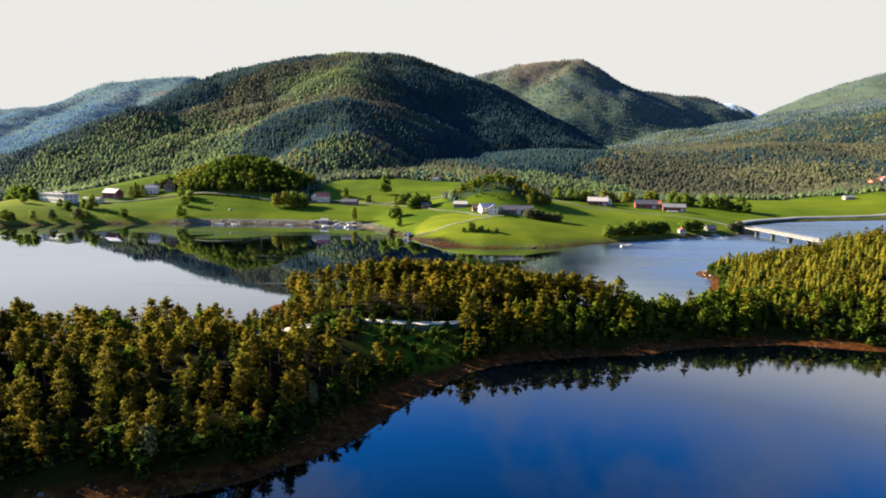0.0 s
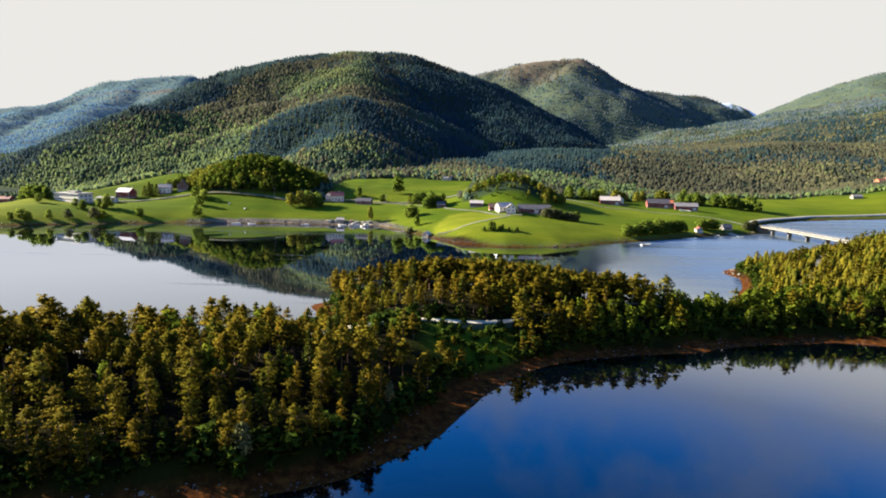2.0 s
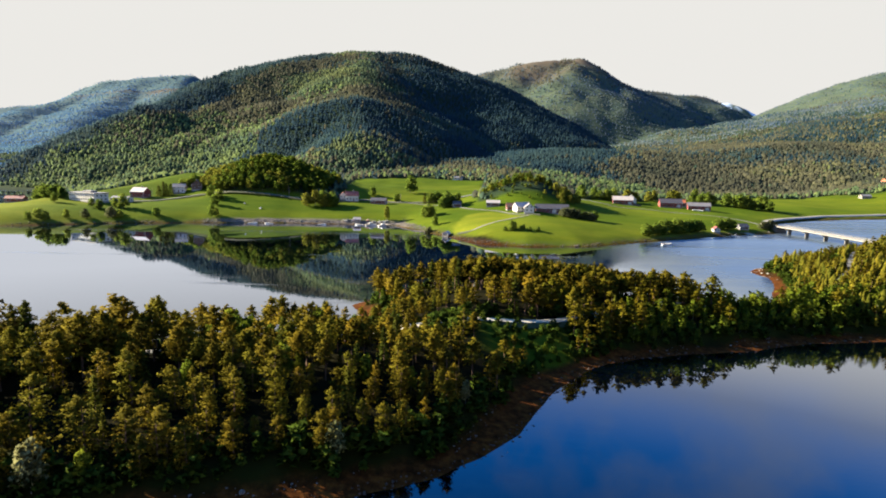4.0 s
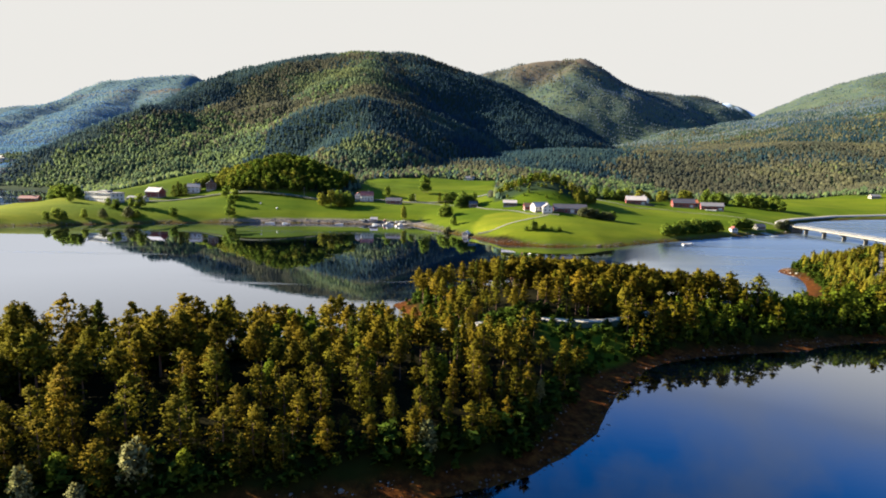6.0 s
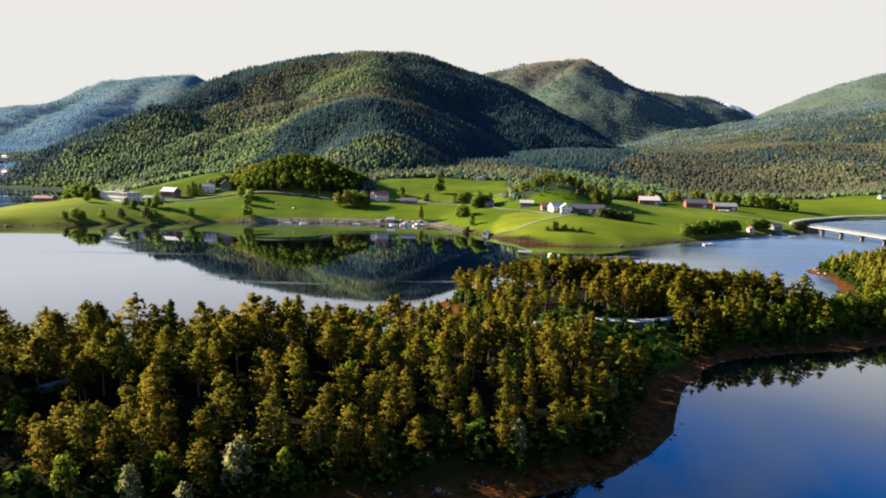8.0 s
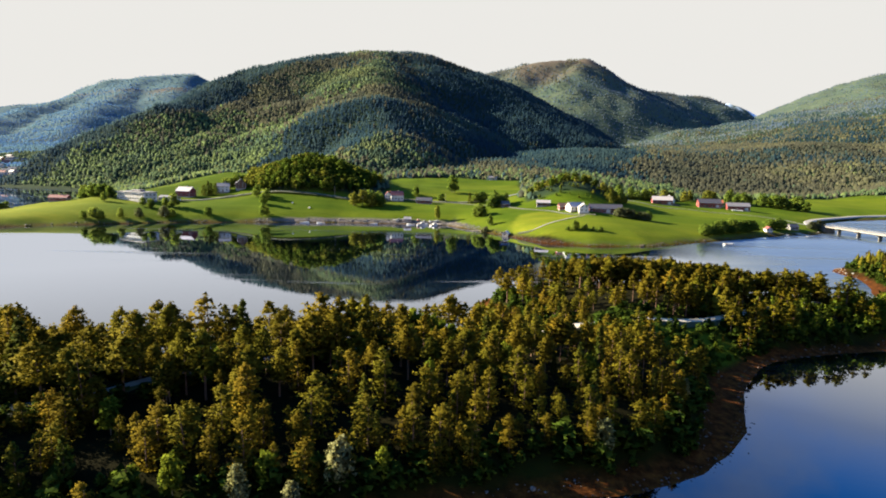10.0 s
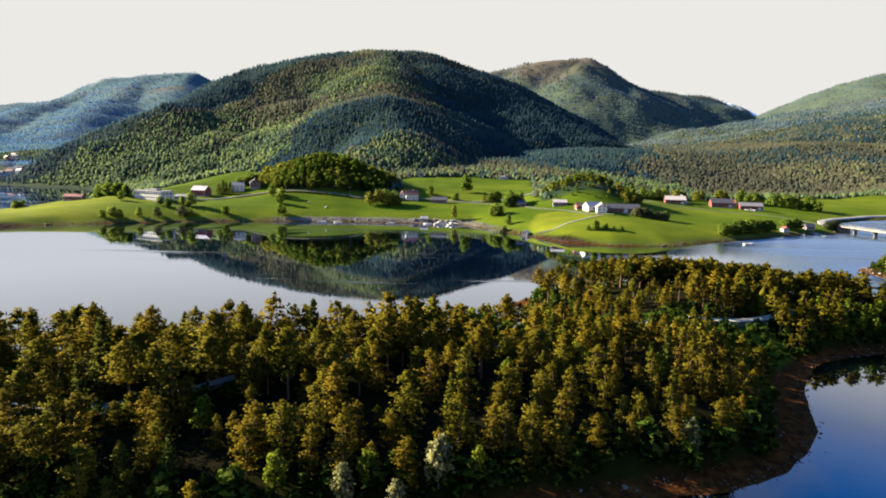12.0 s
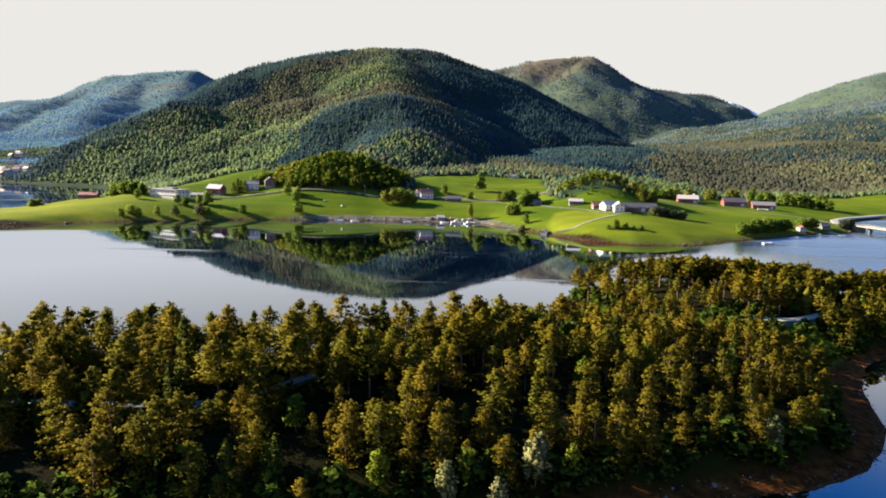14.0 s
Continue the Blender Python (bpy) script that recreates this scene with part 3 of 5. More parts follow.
def young_crown(r, h, w, q=1.0, low=0.04, tiers=4, sides=6):
    """A dense young conifer: ragged skirts of needles one above the other."""
    vs, fs, ns, tips = [], [], [], []
    for k in range(tiers):
        b, rad = len(vs), w * (1 - k / (tiers + 0.6)) ** 0.7 * r.uniform(0.8, 1.15)
        z0 = h * (low + (0.9 - low) * k / (tiers + 0.3))
        turn = r.random() * 6.3
        for i in range(sides):
            a, f = turn + (i + r.uniform(-0.3, 0.3)) * 2 * math.pi / sides, rad * r.uniform(0.7, 1.2)
            vs.append((math.cos(a) * f, math.sin(a) * f, z0 + h * r.uniform(-0.03, 0.03)))
            ns.append((math.cos(a), math.sin(a), 0.35))
            tips.append(vs[-1])
        vs.append((r.normal(0, 0.12), r.normal(0, 0.12), min(h, z0 + h * 0.3)))
        ns.append((0, 0, 1))
        fs += [(b + i, b + (i + 1) % sides, b + sides) for i in range(sides)]
    tv, tf, tn = leaf_tris(r, np.array(tips) * np.array([0.95, 0.95, 1.0]), 0.34, 3, np.array([0.5, 0.5, 0.5]), 0.8)
    return np.concatenate([np.array(vs), tv]), np.concatenate([np.array(fs), tf + len(vs)]), np.concatenate([unit(np.array(ns)), tn])


def round_crown(r, h, w, q=1.0, low=0.16, lumps=16):
    """A broad-leaved crown: clusters of leaves on the outside of several lobes."""
    pts = []
    for k in range(lumps):
        u = ((k + 0.5) / lumps) ** 1.5
        a, off = k * 2.4 + r.random(), w * 0.66 * math.sin(math.pi * min(1, 0.32 + 0.62 * u)) * r.uniform(0.55, 1.0)
        c = np.array([math.cos(a) * off, math.sin(a) * off, h * (low + 0.16 + (0.74 - low) * u)])
        d = unit(r.normal(0, 1, (max(5, int(15 * q)), 3)) + np.array([0, 0, 0.25]))
        pts.append(c + d * np.array([0.5 * w, 0.5 * w, 0.15 * h]) * r.uniform(0.7, 1.05, (len(d), 1)))
    return leaf_tris(r, np.concatenate(pts), 0.25 / q ** 0.5 * (w / 1.8) ** 0.9, max(2, round(7 * q)), 0.15 * (w / 1.8), 0.4)


def trunk_mesh(r, h, rad, sides=6, top=0.9, limbs=5):
    """A tapered, slightly bent trunk with a few limbs."""
    vs, fs = [], []

    def tube(path, radii, sides):
        base = len(vs)
        for p, q in zip(path, radii):
            for k in range(sides):
                a = k * 2 * math.pi / sides
                vs.append((p[0] + q * math.cos(a), p[1] + q * math.sin(a), p[2]))
        for i in range(len(path) - 1):
            for k in range(sides):
                a, b = base + i * sides + k, base + i * sides + (k + 1) % sides
                fs.append((a, b, b + sides))
                fs.append((a, b + sides, a + sides))

    bend = r.normal(0, 0.025, 2) * h
    at = lambda u: (bend[0] * u * u, bend[1] * u * u, h * u - 0.3 * (1 - u))
    tube([at(u) for u in (0, 0.06, 0.3, 0.6, top)], [rad * 1.35, rad, rad * 0.82, rad * 0.5, rad * 0.15], sides)
    for k in range(limbs):
        u, a, ln = 0.3 + 0.5 * (k + r.random()) / limbs, r.random() * 6.3, h * r.uniform(0.08, 0.15)
        p = at(u)
        tube([p, (p[0] + math.cos(a) * ln, p[1] + math.sin(a) * ln, p[2] + ln * 0.35)], [rad * 0.3, rad * 0.08], 3)
    return np.array(vs), np.array(fs)


KINDS = {  # crown, leaf material, bark, crown width for a tree of 10 m, trunk radius
    "pine": (pine_crown, M_pine, M_bark, 2.65, 0.16),
    "old_pine": (functools.partial(pine_crown, low=0.4), M_pine, M_bark, 2.8, 0.17),
    "young_pine": (pine_crown, M_young_pine, M_bark, 2.3, 0.14),
    "young_spruce": (young_crown, M_young_spruce, M_bark, 1.8, 0.14),
    "spruce": (spruce_crown, M_spruce, M_bark, 1.7, 0.14),
    "birch": (round_crown, M_birch, M_birch_bark, 3.1, 0.12),
    "alder": (round_crown, M_alder, M_birch_bark, 3.1, 0.14),
    "gold": (round_crown, M_gold, M_birch_bark, 3.2, 0.16),
    "bush": (functools.partial(round_crown, lumps=9), M_bush, M_birch_bark, 3.1, 0.12),
    "knoll": (round_crown, M_knoll, M_birch_bark, 3.1, 0.12),
    "grey": (round_crown, M_grey, M_birch_bark, 4.2, 0.18),
    "bloom": (round_crown, M_bloom, M_birch_bark, 2.6, 0.12),
}
SHAPES = {}


def tree_shape(kind, variant, q, low=None):
    key = (kind, variant, q, low)
    if key not in SHAPES:
        r = np.random.default_rng(1000 + variant * 17 + sum(map(ord, kind)))
        crown, leaf, bark, w, rad = KINDS[kind]
        args = (r, 10.0, w * (0.85 + 0.1 * variant), q) + (() if low is None else (low,))
        SHAPES[key] = (crown(*args), trunk_mesh(r, 10.0, rad, 6 if q > 0.6 else 4, 0.9, 5 if q > 0.6 else 0))
    return SHAPES[key]


PROTOS = {}


def tree_thing(kind, variant, x, y, z, height, label, category, group, wide=1.0, q=1.0, low=None):
    """A tree of its own, trunk and crown, standing on the ground."""
    s = height / 10.0
    m = pose(x, y, z, 0, 0, (x * 37 + y * 91) % 360)
    key = (kind, variant, q, low, label)
    if key in PROTOS:
        ob = copy_thing(PROTOS[key], m)
        ob.scale = (s * wide, s * wide, s)
        return ob
    (cv, cf, cn), (tv, tf) = tree_shape(kind, variant, q, low)
    ob = tagged(new(category.replace(" ", "_")), label, category, group)
    for name, v, f, mat in (("trunk", tv, tf, KINDS[kind][2]), ("crown", cv, cf, KINDS[kind][1])):
        me = mesh_from(name, v, f, mat, flat=name == "trunk")
        if name == "crown":
            me.normals_split_custom_set_from_vertices(cn.tolist())
        new(name, me).parent = ob
    ob.matrix_basis = m
    ob.scale = (s * wide, s * wide, s)
    PROTOS[key] = ob
    return ob


def wood(name, kind, places, label, q, variants=4, low=None, trunks=True, mottle=0.0, lie=None):
    """Many trees of one kind joined into one object. places: n x 5 of x, y, z, height, width factor. lie: the slope's normal at each, to which far crowns are rounded."""
    r = np.random.default_rng(len(places) + sum(map(ord, name)))
    places = np.asarray(places, float)
    if not len(places):
        return
    ob = tagged(new(name), label, "trees", kind="stuff")
    for part_name, slot in (("crowns", 0), ("trunks", 1)):
        if slot and not trunks:
            continue
        vs, fs, ts, ns, base = [], [], [], [], 0
        pick = np.arange(len(places)) % variants
        for v in range(variants):
            tv, tf, *tn = tree_shape(kind, v, q, low)[slot]
            p = places[pick == v]
            a = np.random.default_rng(v + 5).uniform(0, 6.3, len(p))
            sz, sx = p[:, 3] / 10, p[:, 3] / 10 * p[:, 4]
            ca, sa = np.cos(a) * sx, np.sin(a) * sx
            out = np.empty((len(p), len(tv), 3), np.float32)
            out[:, :, 0] = ca[:, None] * tv[:, 0] - sa[:, None] * tv[:, 1] + p[:, :1]
            out[:, :, 1] = sa[:, None] * tv[:, 0] + ca[:, None] * tv[:, 1] + p[:, 1:2]
            out[:, :, 2] = sz[:, None] * tv[:, 2] + p[:, 2:3]
            vs.append(out.reshape(-1, 3))
            fs.append((tf[None] + (np.arange(len(p)) * len(tv))[:, None, None]).reshape(-1, 3) + base)
            hue = r.random(len(p))
            if mottle:
                hue = np.clip(0.5 + 1.3 * fbm(p[:, 0] + 77, p[:, 1], mottle, 3) + 0.35 * (hue - 0.5), 0.02, 0.98)
            ts.append(np.repeat(hue, len(tv)))
            base += out.shape[0] * out.shape[1]
            if tn:
                c1, s1 = np.cos(a)[:, None], np.sin(a)[:, None]
                turned = np.stack([c1 * tn[0][:, 0] - s1 * tn[0][:, 1], s1 * tn[0][:, 0] + c1 * tn[0][:, 1], np.broadcast_to(tn[0][:, 2], out.shape[:2])], 2)
                if lie is not None:
                    turned = unit(turned * 1.0 + lie[pick == v][:, None, :])
                ns.append(turned.reshape(-1, 3))
        me = mesh_from(part_name, np.concatenate(vs), np.concatenate(fs), KINDS[kind][1 + slot], flat=slot == 1)
        if ns:
            me.normals_split_custom_set_from_vertices(np.concatenate(ns))
        float_attr(me, "tint", np.concatenate(ts))
        new(part_name, me).parent = ob
    return ob


def scatter(x0, x1, y0, y1, step, seed):
    r = np.random.default_rng(seed)
    xs, ys = np.meshgrid(np.arange(x0, x1, step), np.arange(y0, y1, step * 0.87))
    xs = xs + (np.arange(xs.shape[0]) % 2)[:, None] * step * 0.5
    p = np.stack([xs.ravel(), ys.ravel()], 1)
    return p + r.uniform(-0.42, 0.42, p.shape) * step


def line_distance(line, x, y):
    d = np.full(x.shape, 1e9)
    for (ax, ay), (bx, by) in zip(line, line[1:]):
        ex, ey = bx - ax, by - ay
        u = np.clip(((x - ax) * ex + (y - ay) * ey) / (ex * ex + ey * ey), 0, 1)
        d = np.minimum(d, np.hypot(x - ax - u * ex, y - ay - u * ey))
    return d


SPIT_ROAD = [(-240, 84), (-175, 84), (-132, 86), (-113, 100), (-85, 116), (-50, 131), (-24, 143), (-2, 150), (24, 165), (60, 177), (98, 194), (130, 225), (170, 280), (215, 322), (234, 356)]

# the spit: pines, with birches among them and along the water
p = scatter(-215, 340, 46, 350, 4.2, 3)
e = scatter(-50, 340, 120, 350, 2.45, 4)                    # a denser, younger stand towards the bridge
young_side = lambda v: v[:, 0] > 12 - 0.9 * (v[:, 1] - 150)
p = np.concatenate([p[~young_side(p)], e[young_side(e)]])
px_, py_ = p[:, 0], p[:, 1]
sn_ = signed(NEAR_SHORE, px_, py_) + fbm(px_, py_, 10, 2) * 3
keep = (sn_ > weed_width(px_, py_) + 2.6) & (line_distance(SPIT_ROAD, px_, py_) > np.where((px_ < -20) | (px_ > 28), 1.2, 2.4)) & (px_ < 45 + 0.80 * py_)
keep &= ~((np.abs(px_ + 13) < 16) & (py_ > 135) & (py_ < 149))           # open strip before the road
keep &= np.hypot((px_ + 150) / 9, (py_ - 66) / 5) > 1                       # bare rock and grass
keep &= np.hypot((px_ + 12) / 22, (py_ - 172) / 6) > 1                       # open ground inside the bend
keep &= rng.random(len(p)) > 0.10 + 0.45 * (fbm(px_, py_, 17, 2) > 0.22)
p, sn_ = p[keep], sn_[keep]
tz = land_height(p[:, 0], p[:, 1]) - 0.15
edge = smooth(16, 5, sn_)
leafy = fbm(p[:, 0] + 500, p[:, 1], 24, 3) + rng.normal(0, 0.16, len(p)) + 0.10 * edge + 0.55 * smooth(14, 40, p[:, 0]) * (p[:, 1] < 190) * smooth(34, 12, sn_)
is_birch = leafy > 0.45
east = (p[:, 0] > 95) & (p[:, 1] > 165)
is_spruce = ~is_birch & (rng.random(len(p)) < np.where(east, 0.72, 0.07))
high = (3.8 + 6.4 * rng.random(len(p)) * (1 - 0.2 * edge)) * (1 + 0.30 * smooth(-45, -85, p[:, 0])) + 2.0 * np.clip(fbm(p[:, 0], p[:, 1] + 90, 40, 2), -0.5, 0.5)
high = np.where(is_birch, high * 0.72, high)
high = np.where(east, high * 0.74, high)
wide = rng.uniform(0.78, 1.2, len(p)) * np.where(is_birch, 0.72, 1.0)
high, wide = np.where(young_side(p), high * 0.95, high), np.where(young_side(p), wide * 1.15, wide)
south = smooth(104, 72, p[:, 1]) * (p[:, 0] < -15)                # lower, broader trees on the open side
high, wide = high * (1 - 0.25 * south), wide * (1.08 + 0.15 * south)
older = (p[:, 1] > 100 + 0.25 * (p[:, 0] + 60)) & ~young_side(p) & (rng.random(len(p)) < 0.7)
knob = (p[:, 1] > 166) & (p[:, 0] < 62) & (sn_ > 5)                        # the wooded knob beyond the road
older |= knob & (rng.random(len(p)) < 0.75)
high = np.where(older & ~is_birch, np.maximum(high, 8.2) * np.where(knob, 1.2, 1.08), high)
bank = (p[:, 0] > -17) & (p[:, 0] < 7) & (p[:, 1] < 151)                    # low scrub on the bank below the road, capped so the camera sees the road
high = np.where(bank, np.minimum(high, np.maximum(1.2, 0.24 * (149 - p[:, 1]))), high)
saddle = smooth(-56, -48, p[:, 0]) * smooth(-12, -22, p[:, 0]) * smooth(112, 126, p[:, 1]) * smooth(176, 166, p[:, 1])
high = high * (1 - 0.36 * saddle)                                          # lower trees on the saddle before the knob
P5 = np.column_stack([p, tz, high, wide])
near_row = (p[:, 0] > -165) & (p[:, 0] < 0)
for kind, mask, label, cat, most in (
        ("pine", ~is_birch & ~is_spruce, "olive green pine with bare lower trunk in dense wood", "pine tree", 230),
        ("birch", is_birch, "fresh green leafy birch growing among dark pines", "birch tree", 90),
        ("spruce", is_spruce, "slender dark green spruce among taller pines", "spruce tree", 60)):
    sel = np.flatnonzero(mask & near_row)
    sel = sel[np.argsort(p[sel, 1])][:most]
    for i in sel:
        tree_thing("old_pine" if kind == "pine" and older[i] else kind, i % 4, *P5[i, :4], label, cat, cat + "s on the spit", P5[i, 4], 0.8)
    rest = np.ones(len(p), bool)
    rest[sel] = False
    rest &= mask
    dist = np.hypot(p[:, 0] + 45, p[:, 1])
    for nm, a, b, q in (("near", 0, 140, 0.36), ("middle", 140, 215, 0.28), ("far", 215, 500, 0.2)):
        band = rest & (dist >= a) & (dist < b)
        if kind == "pine":
            wood("pine_wood", "old_pine", P5[band & older], "tall pines with bare trunks along the water", min(q, 0.45))
            band &= ~older
        wood(kind + "_wood", "young_" + kind if a and kind != "birch" else kind, P5[band], {"pine": "dense olive green pine wood on the spit", "birch": "fresh green birches scattered through the pine wood", "spruce": "pointed young yellow-green spruces on the spit"}[kind], q)

# undergrowth along the edge of the wood
u = scatter(-200, 240, 50, 300, 2.4, 9)
usn = signed(NEAR_SHORE, u[:, 0], u[:, 1]) + fbm(u[:, 0], u[:, 1], 10, 2) * 3
roadside = line_distance(SPIT_ROAD, u[:, 0], u[:, 1])
shore = usn - weed_width(u[:, 0], u[:, 1])
uk = (((shore > 0.3) & (shore < 7)) | ((roadside > 3.2) & (roadside < 7)) | ((np.abs(u[:, 0] + 10) < 18) & (u[:, 1] > 134) & (u[:, 1] < 147) & (usn > 8))) & (shore > 0.3) & (rng.random(len(u)) < 0.8)
meadow = (u[:, 0] > -18) & (u[:, 0] < 7) & (u[:, 1] > 126) & (u[:, 1] < 150)
uk &= ~meadow | (rng.random(len(u)) < 0.9)
low_u = np.where(meadow, 0.62, 1.0)[uk]
u = u[uk]
wood("bushes", "bush", np.column_stack([u, land_height(u[:, 0], u[:, 1]) - 0.2, rng.uniform(1.5, 4.2, len(u)) * smooth(-3.0, 3.0, shore[uk]) * low_u, rng.uniform(1.1, 1.7, len(u))]), "low green bushes along the water and road", 0.09, low=0.0, trunks=False)

for x, y, h in ((-41.5, 84, 6.0), (-80.5, 73, 7.5), (-21, 104, 4.5), (-93, 69, 6.5), (-86, 69, 5)):
    tree_thing("bloom", int(abs(x)) % 3, x, y, float(land_height(x, y)) - 0.1, h, "small tree covered in white blossom at the shore", "blossoming tree", "blossoming trees", 1.0)


# ---- woods over the water ----
def seen_side(x, y, z, ahead=35.0):
    """Whether the slope faces the camera rather than the far side of the hill."""
    d = np.hypot(x + 45, y)
    z2 = land_height(x + (x + 45) / d * ahead, y + y / d * ahead)
    return (z2 - z) / ahead > (z - 47) / d - 0.95


def far_places(y0, y1, step, seed, x_margin=80):
    q = scatter(-0.80 * y1 - 190, 0.80 * y1 + x_margin, y0, y1, step, seed)
    q = q[(q[:, 0] > -0.78 * q[:, 1] - 190) & (q[:, 0] < 0.78 * q[:, 1] + x_margin)]
    s = signed(FAR_SHORE, q[:, 0], q[:, 1])
    q = q[s > np.where(q[:, 1] > 760, 2.0, 7.0)]
    q = q[field_mask(q[:, 0], q[:, 1]) < -1]
    z = land_height(q[:, 0], q[:, 1])
    crest = line_distance([(-720, 900), (-620, 1050), (-566, 1107), (-566, 1300), (-529, 1400), (-426, 1500), (-340, 1575)], q[:, 0], q[:, 1])
    ok = seen_side(q[:, 0], q[:, 1], z) | (crest < 110)
    bare = np.where(q[:, 1] < 2000, 318, 495) + fbm(q[:, 0], q[:, 1], 80, 2) * 60
    ok &= ((z < bare) | (q[:, 1] > 3300)) & (q[:, 1] < 4300)
    ok &= np.hypot((q[:, 0] + 187) / 58, (q[:, 1] - 540) / 40) > 1
    ok &= np.hypot((q[:, 0] - 44) / 42, (q[:, 1] - 492) / 34) > 1
    ok &= (np.hypot((q[:, 0] + 800) / 75, (q[:, 1] - 945) / 85) > 1) & ((np.hypot((q[:, 0] + 935) / 130, (q[:, 1] - 1160) / 140) > 1) | (fbm(q[:, 0], q[:, 1], 60, 2) > 0.12))                # the village
    return np.column_stack([q, z])[ok]


def far_kinds(q, r):
    x, y = q[:, 0], q[:, 1]
    n = 1.1 * fbm(x, y, 210, 4) + 0.7 * fbm(x + 300, y, 75, 2) + r.normal(0, 0.13, len(q)) + 0.5 * smooth(-150, -400, x) * smooth(1350, 1000, y)
    m = 1.3 * fbm(x - 900, y + 300, 260, 4) + r.normal(0, 0.10, len(q))
    n = n - 0.7 * np.exp(-(line_distance([(-700, 900), (-620, 1045), (-566, 1107), (-560, 1300), (-500, 1430)], x, y) / 60) ** 2)
    n = n + 0.55 * np.exp(-(((x - 110) / 90) ** 2 + ((y - 730) / 100) ** 2))
    n = n - 0.5 * np.exp(-(((x + 175) / 110) ** 2 + ((y - 960) / 130) ** 2))
    spur = np.exp(-(((x + 20) / 150) ** 2 + ((y - 760) / 150) ** 2))
    n, m = n - 0.15 * spur, m + 0.5 * spur
    # dark spruce on the upper eastern flank paints in its shade
    n = n - 0.42 * smooth(-240, -120, x) * smooth(1080, 1220, y) * (y < 1700)
    brown = m + 0.5 * np.exp(-(line_distance([(-560, 960), (-470, 1080), (-420, 1250), (-330, 1420), (-250, 1520)], x, y) / 45) ** 2) + 0.6 * smooth(120, 300, x) * smooth(650, 780, y) * smooth(1500, 1100, y) + 0.3 * np.exp(-(((x + 110) / 120) ** 2 + ((y - 830) / 120) ** 2))
    brown = brown - 0.8 * np.exp(-(line_distance([(-700, 900), (-620, 1045), (-566, 1107), (-560, 1300), (-500, 1430)], x, y) / 60) ** 2)
    kind = np.where(n > 0.03, 2, np.where(brown > 0.16, 1, 0))
    kind = np.where((brown > 0.42) & (r.random(len(q)) < 0.75), 1, kind)
    kind = np.where((y < 560) & (x < -60), 2, kind)
    # pale trees here put haze into the slope's colour
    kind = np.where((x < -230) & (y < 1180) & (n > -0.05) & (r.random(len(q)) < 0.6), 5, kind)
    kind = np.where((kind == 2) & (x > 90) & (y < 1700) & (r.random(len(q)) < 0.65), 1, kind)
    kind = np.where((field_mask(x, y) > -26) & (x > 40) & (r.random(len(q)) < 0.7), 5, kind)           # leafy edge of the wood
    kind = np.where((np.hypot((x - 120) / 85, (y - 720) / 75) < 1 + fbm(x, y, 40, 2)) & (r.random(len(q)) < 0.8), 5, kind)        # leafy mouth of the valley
    # far western slopes take the leaf colour with haze painted in
    return np.where((x < -690) & (y > 1000), np.where((y > 1700) | (fbm(x, y, 300, 3) > -0.12), 3, 2), kind)


def far_cone(r, tiers=2, sides=4):
    vs, fs = [], []
    for k in range(tiers):
        b = len(vs)
        z0, z1, rad = 10 * (0.05 + 0.42 * k), 10 * (0.62 + 0.38 * k), 2.3 - 0.85 * k
        for i in range(sides):
            a = (i + r.uniform(-0.25, 0.25)) * 2 * math.pi / sides
            vs.append((math.cos(a) * rad * r.uniform(0.75, 1.2), math.sin(a) * rad * r.uniform(0.75, 1.2), z0 + r.uniform(-0.6, 0.6)))
        vs.append((r.normal(0, 0.2), r.normal(0, 0.2), z1))
        fs += [(b + i, b + (i + 1) % sides, b + sides) for i in range(sides)]
    v = np.array(vs)
    return v, np.array(fs), unit(v * np.array([1, 1, 0.0]) / 2.0 + np.array([0, 0, 0.5]))


def far_blob(r, sides=4):
    vs, fs = [], []
    rings = ((0.15, 2.0), (0.62, 2.5))
    for zz, rad in rings:
        for i in range(sides):
            a = (i + r.uniform(-0.3, 0.3)) * 2 * math.pi / sides
            k = r.uniform(0.7, 1.25)
            vs.append((math.cos(a) * rad * k, math.sin(a) * rad * k, 8.2 * (zz + r.uniform(-0.08, 0.08))))
    vs.append((r.normal(0, 0.4), r.normal(0, 0.4), 8.4))
    for t in range(1):
        for i in range(sides):
            a, b = t * sides + i, t * sides + (i + 1) % sides
            fs += [(a, b, b + sides), (a, b + sides, a + sides)]
    fs += [(sides + i, sides + (i + 1) % sides, 2 * sides) for i in range(sides)]
    v = np.array(vs)
    return v, np.array(fs), unit((v - np.array([0, 0, 2.5])) * np.array([1, 1, 0.5]))


FAR = {"fell": (lambda r: far_cone(r, 1, 5), M_fell_hazed), "far_aspen": (far_blob, M_aspen_hazed), "upland": (lambda r: far_cone(r, 1, 5), M_upland_hazed), "far_spruce": (far_cone, M_far_spruce_hazed), "far_pine": (lambda r: far_cone(r) if r.random() < 0.7 else far_blob(r), M_far_pine), "far_birch": (far_blob, M_far_birch)}
for k, (f, m) in FAR.items():
    KINDS[k] = (None, m, M_bark, 1, 1)
    for v in range(6):
        SHAPES[(k, v, 1, None)] = (f(np.random.default_rng(50 + v)), None)

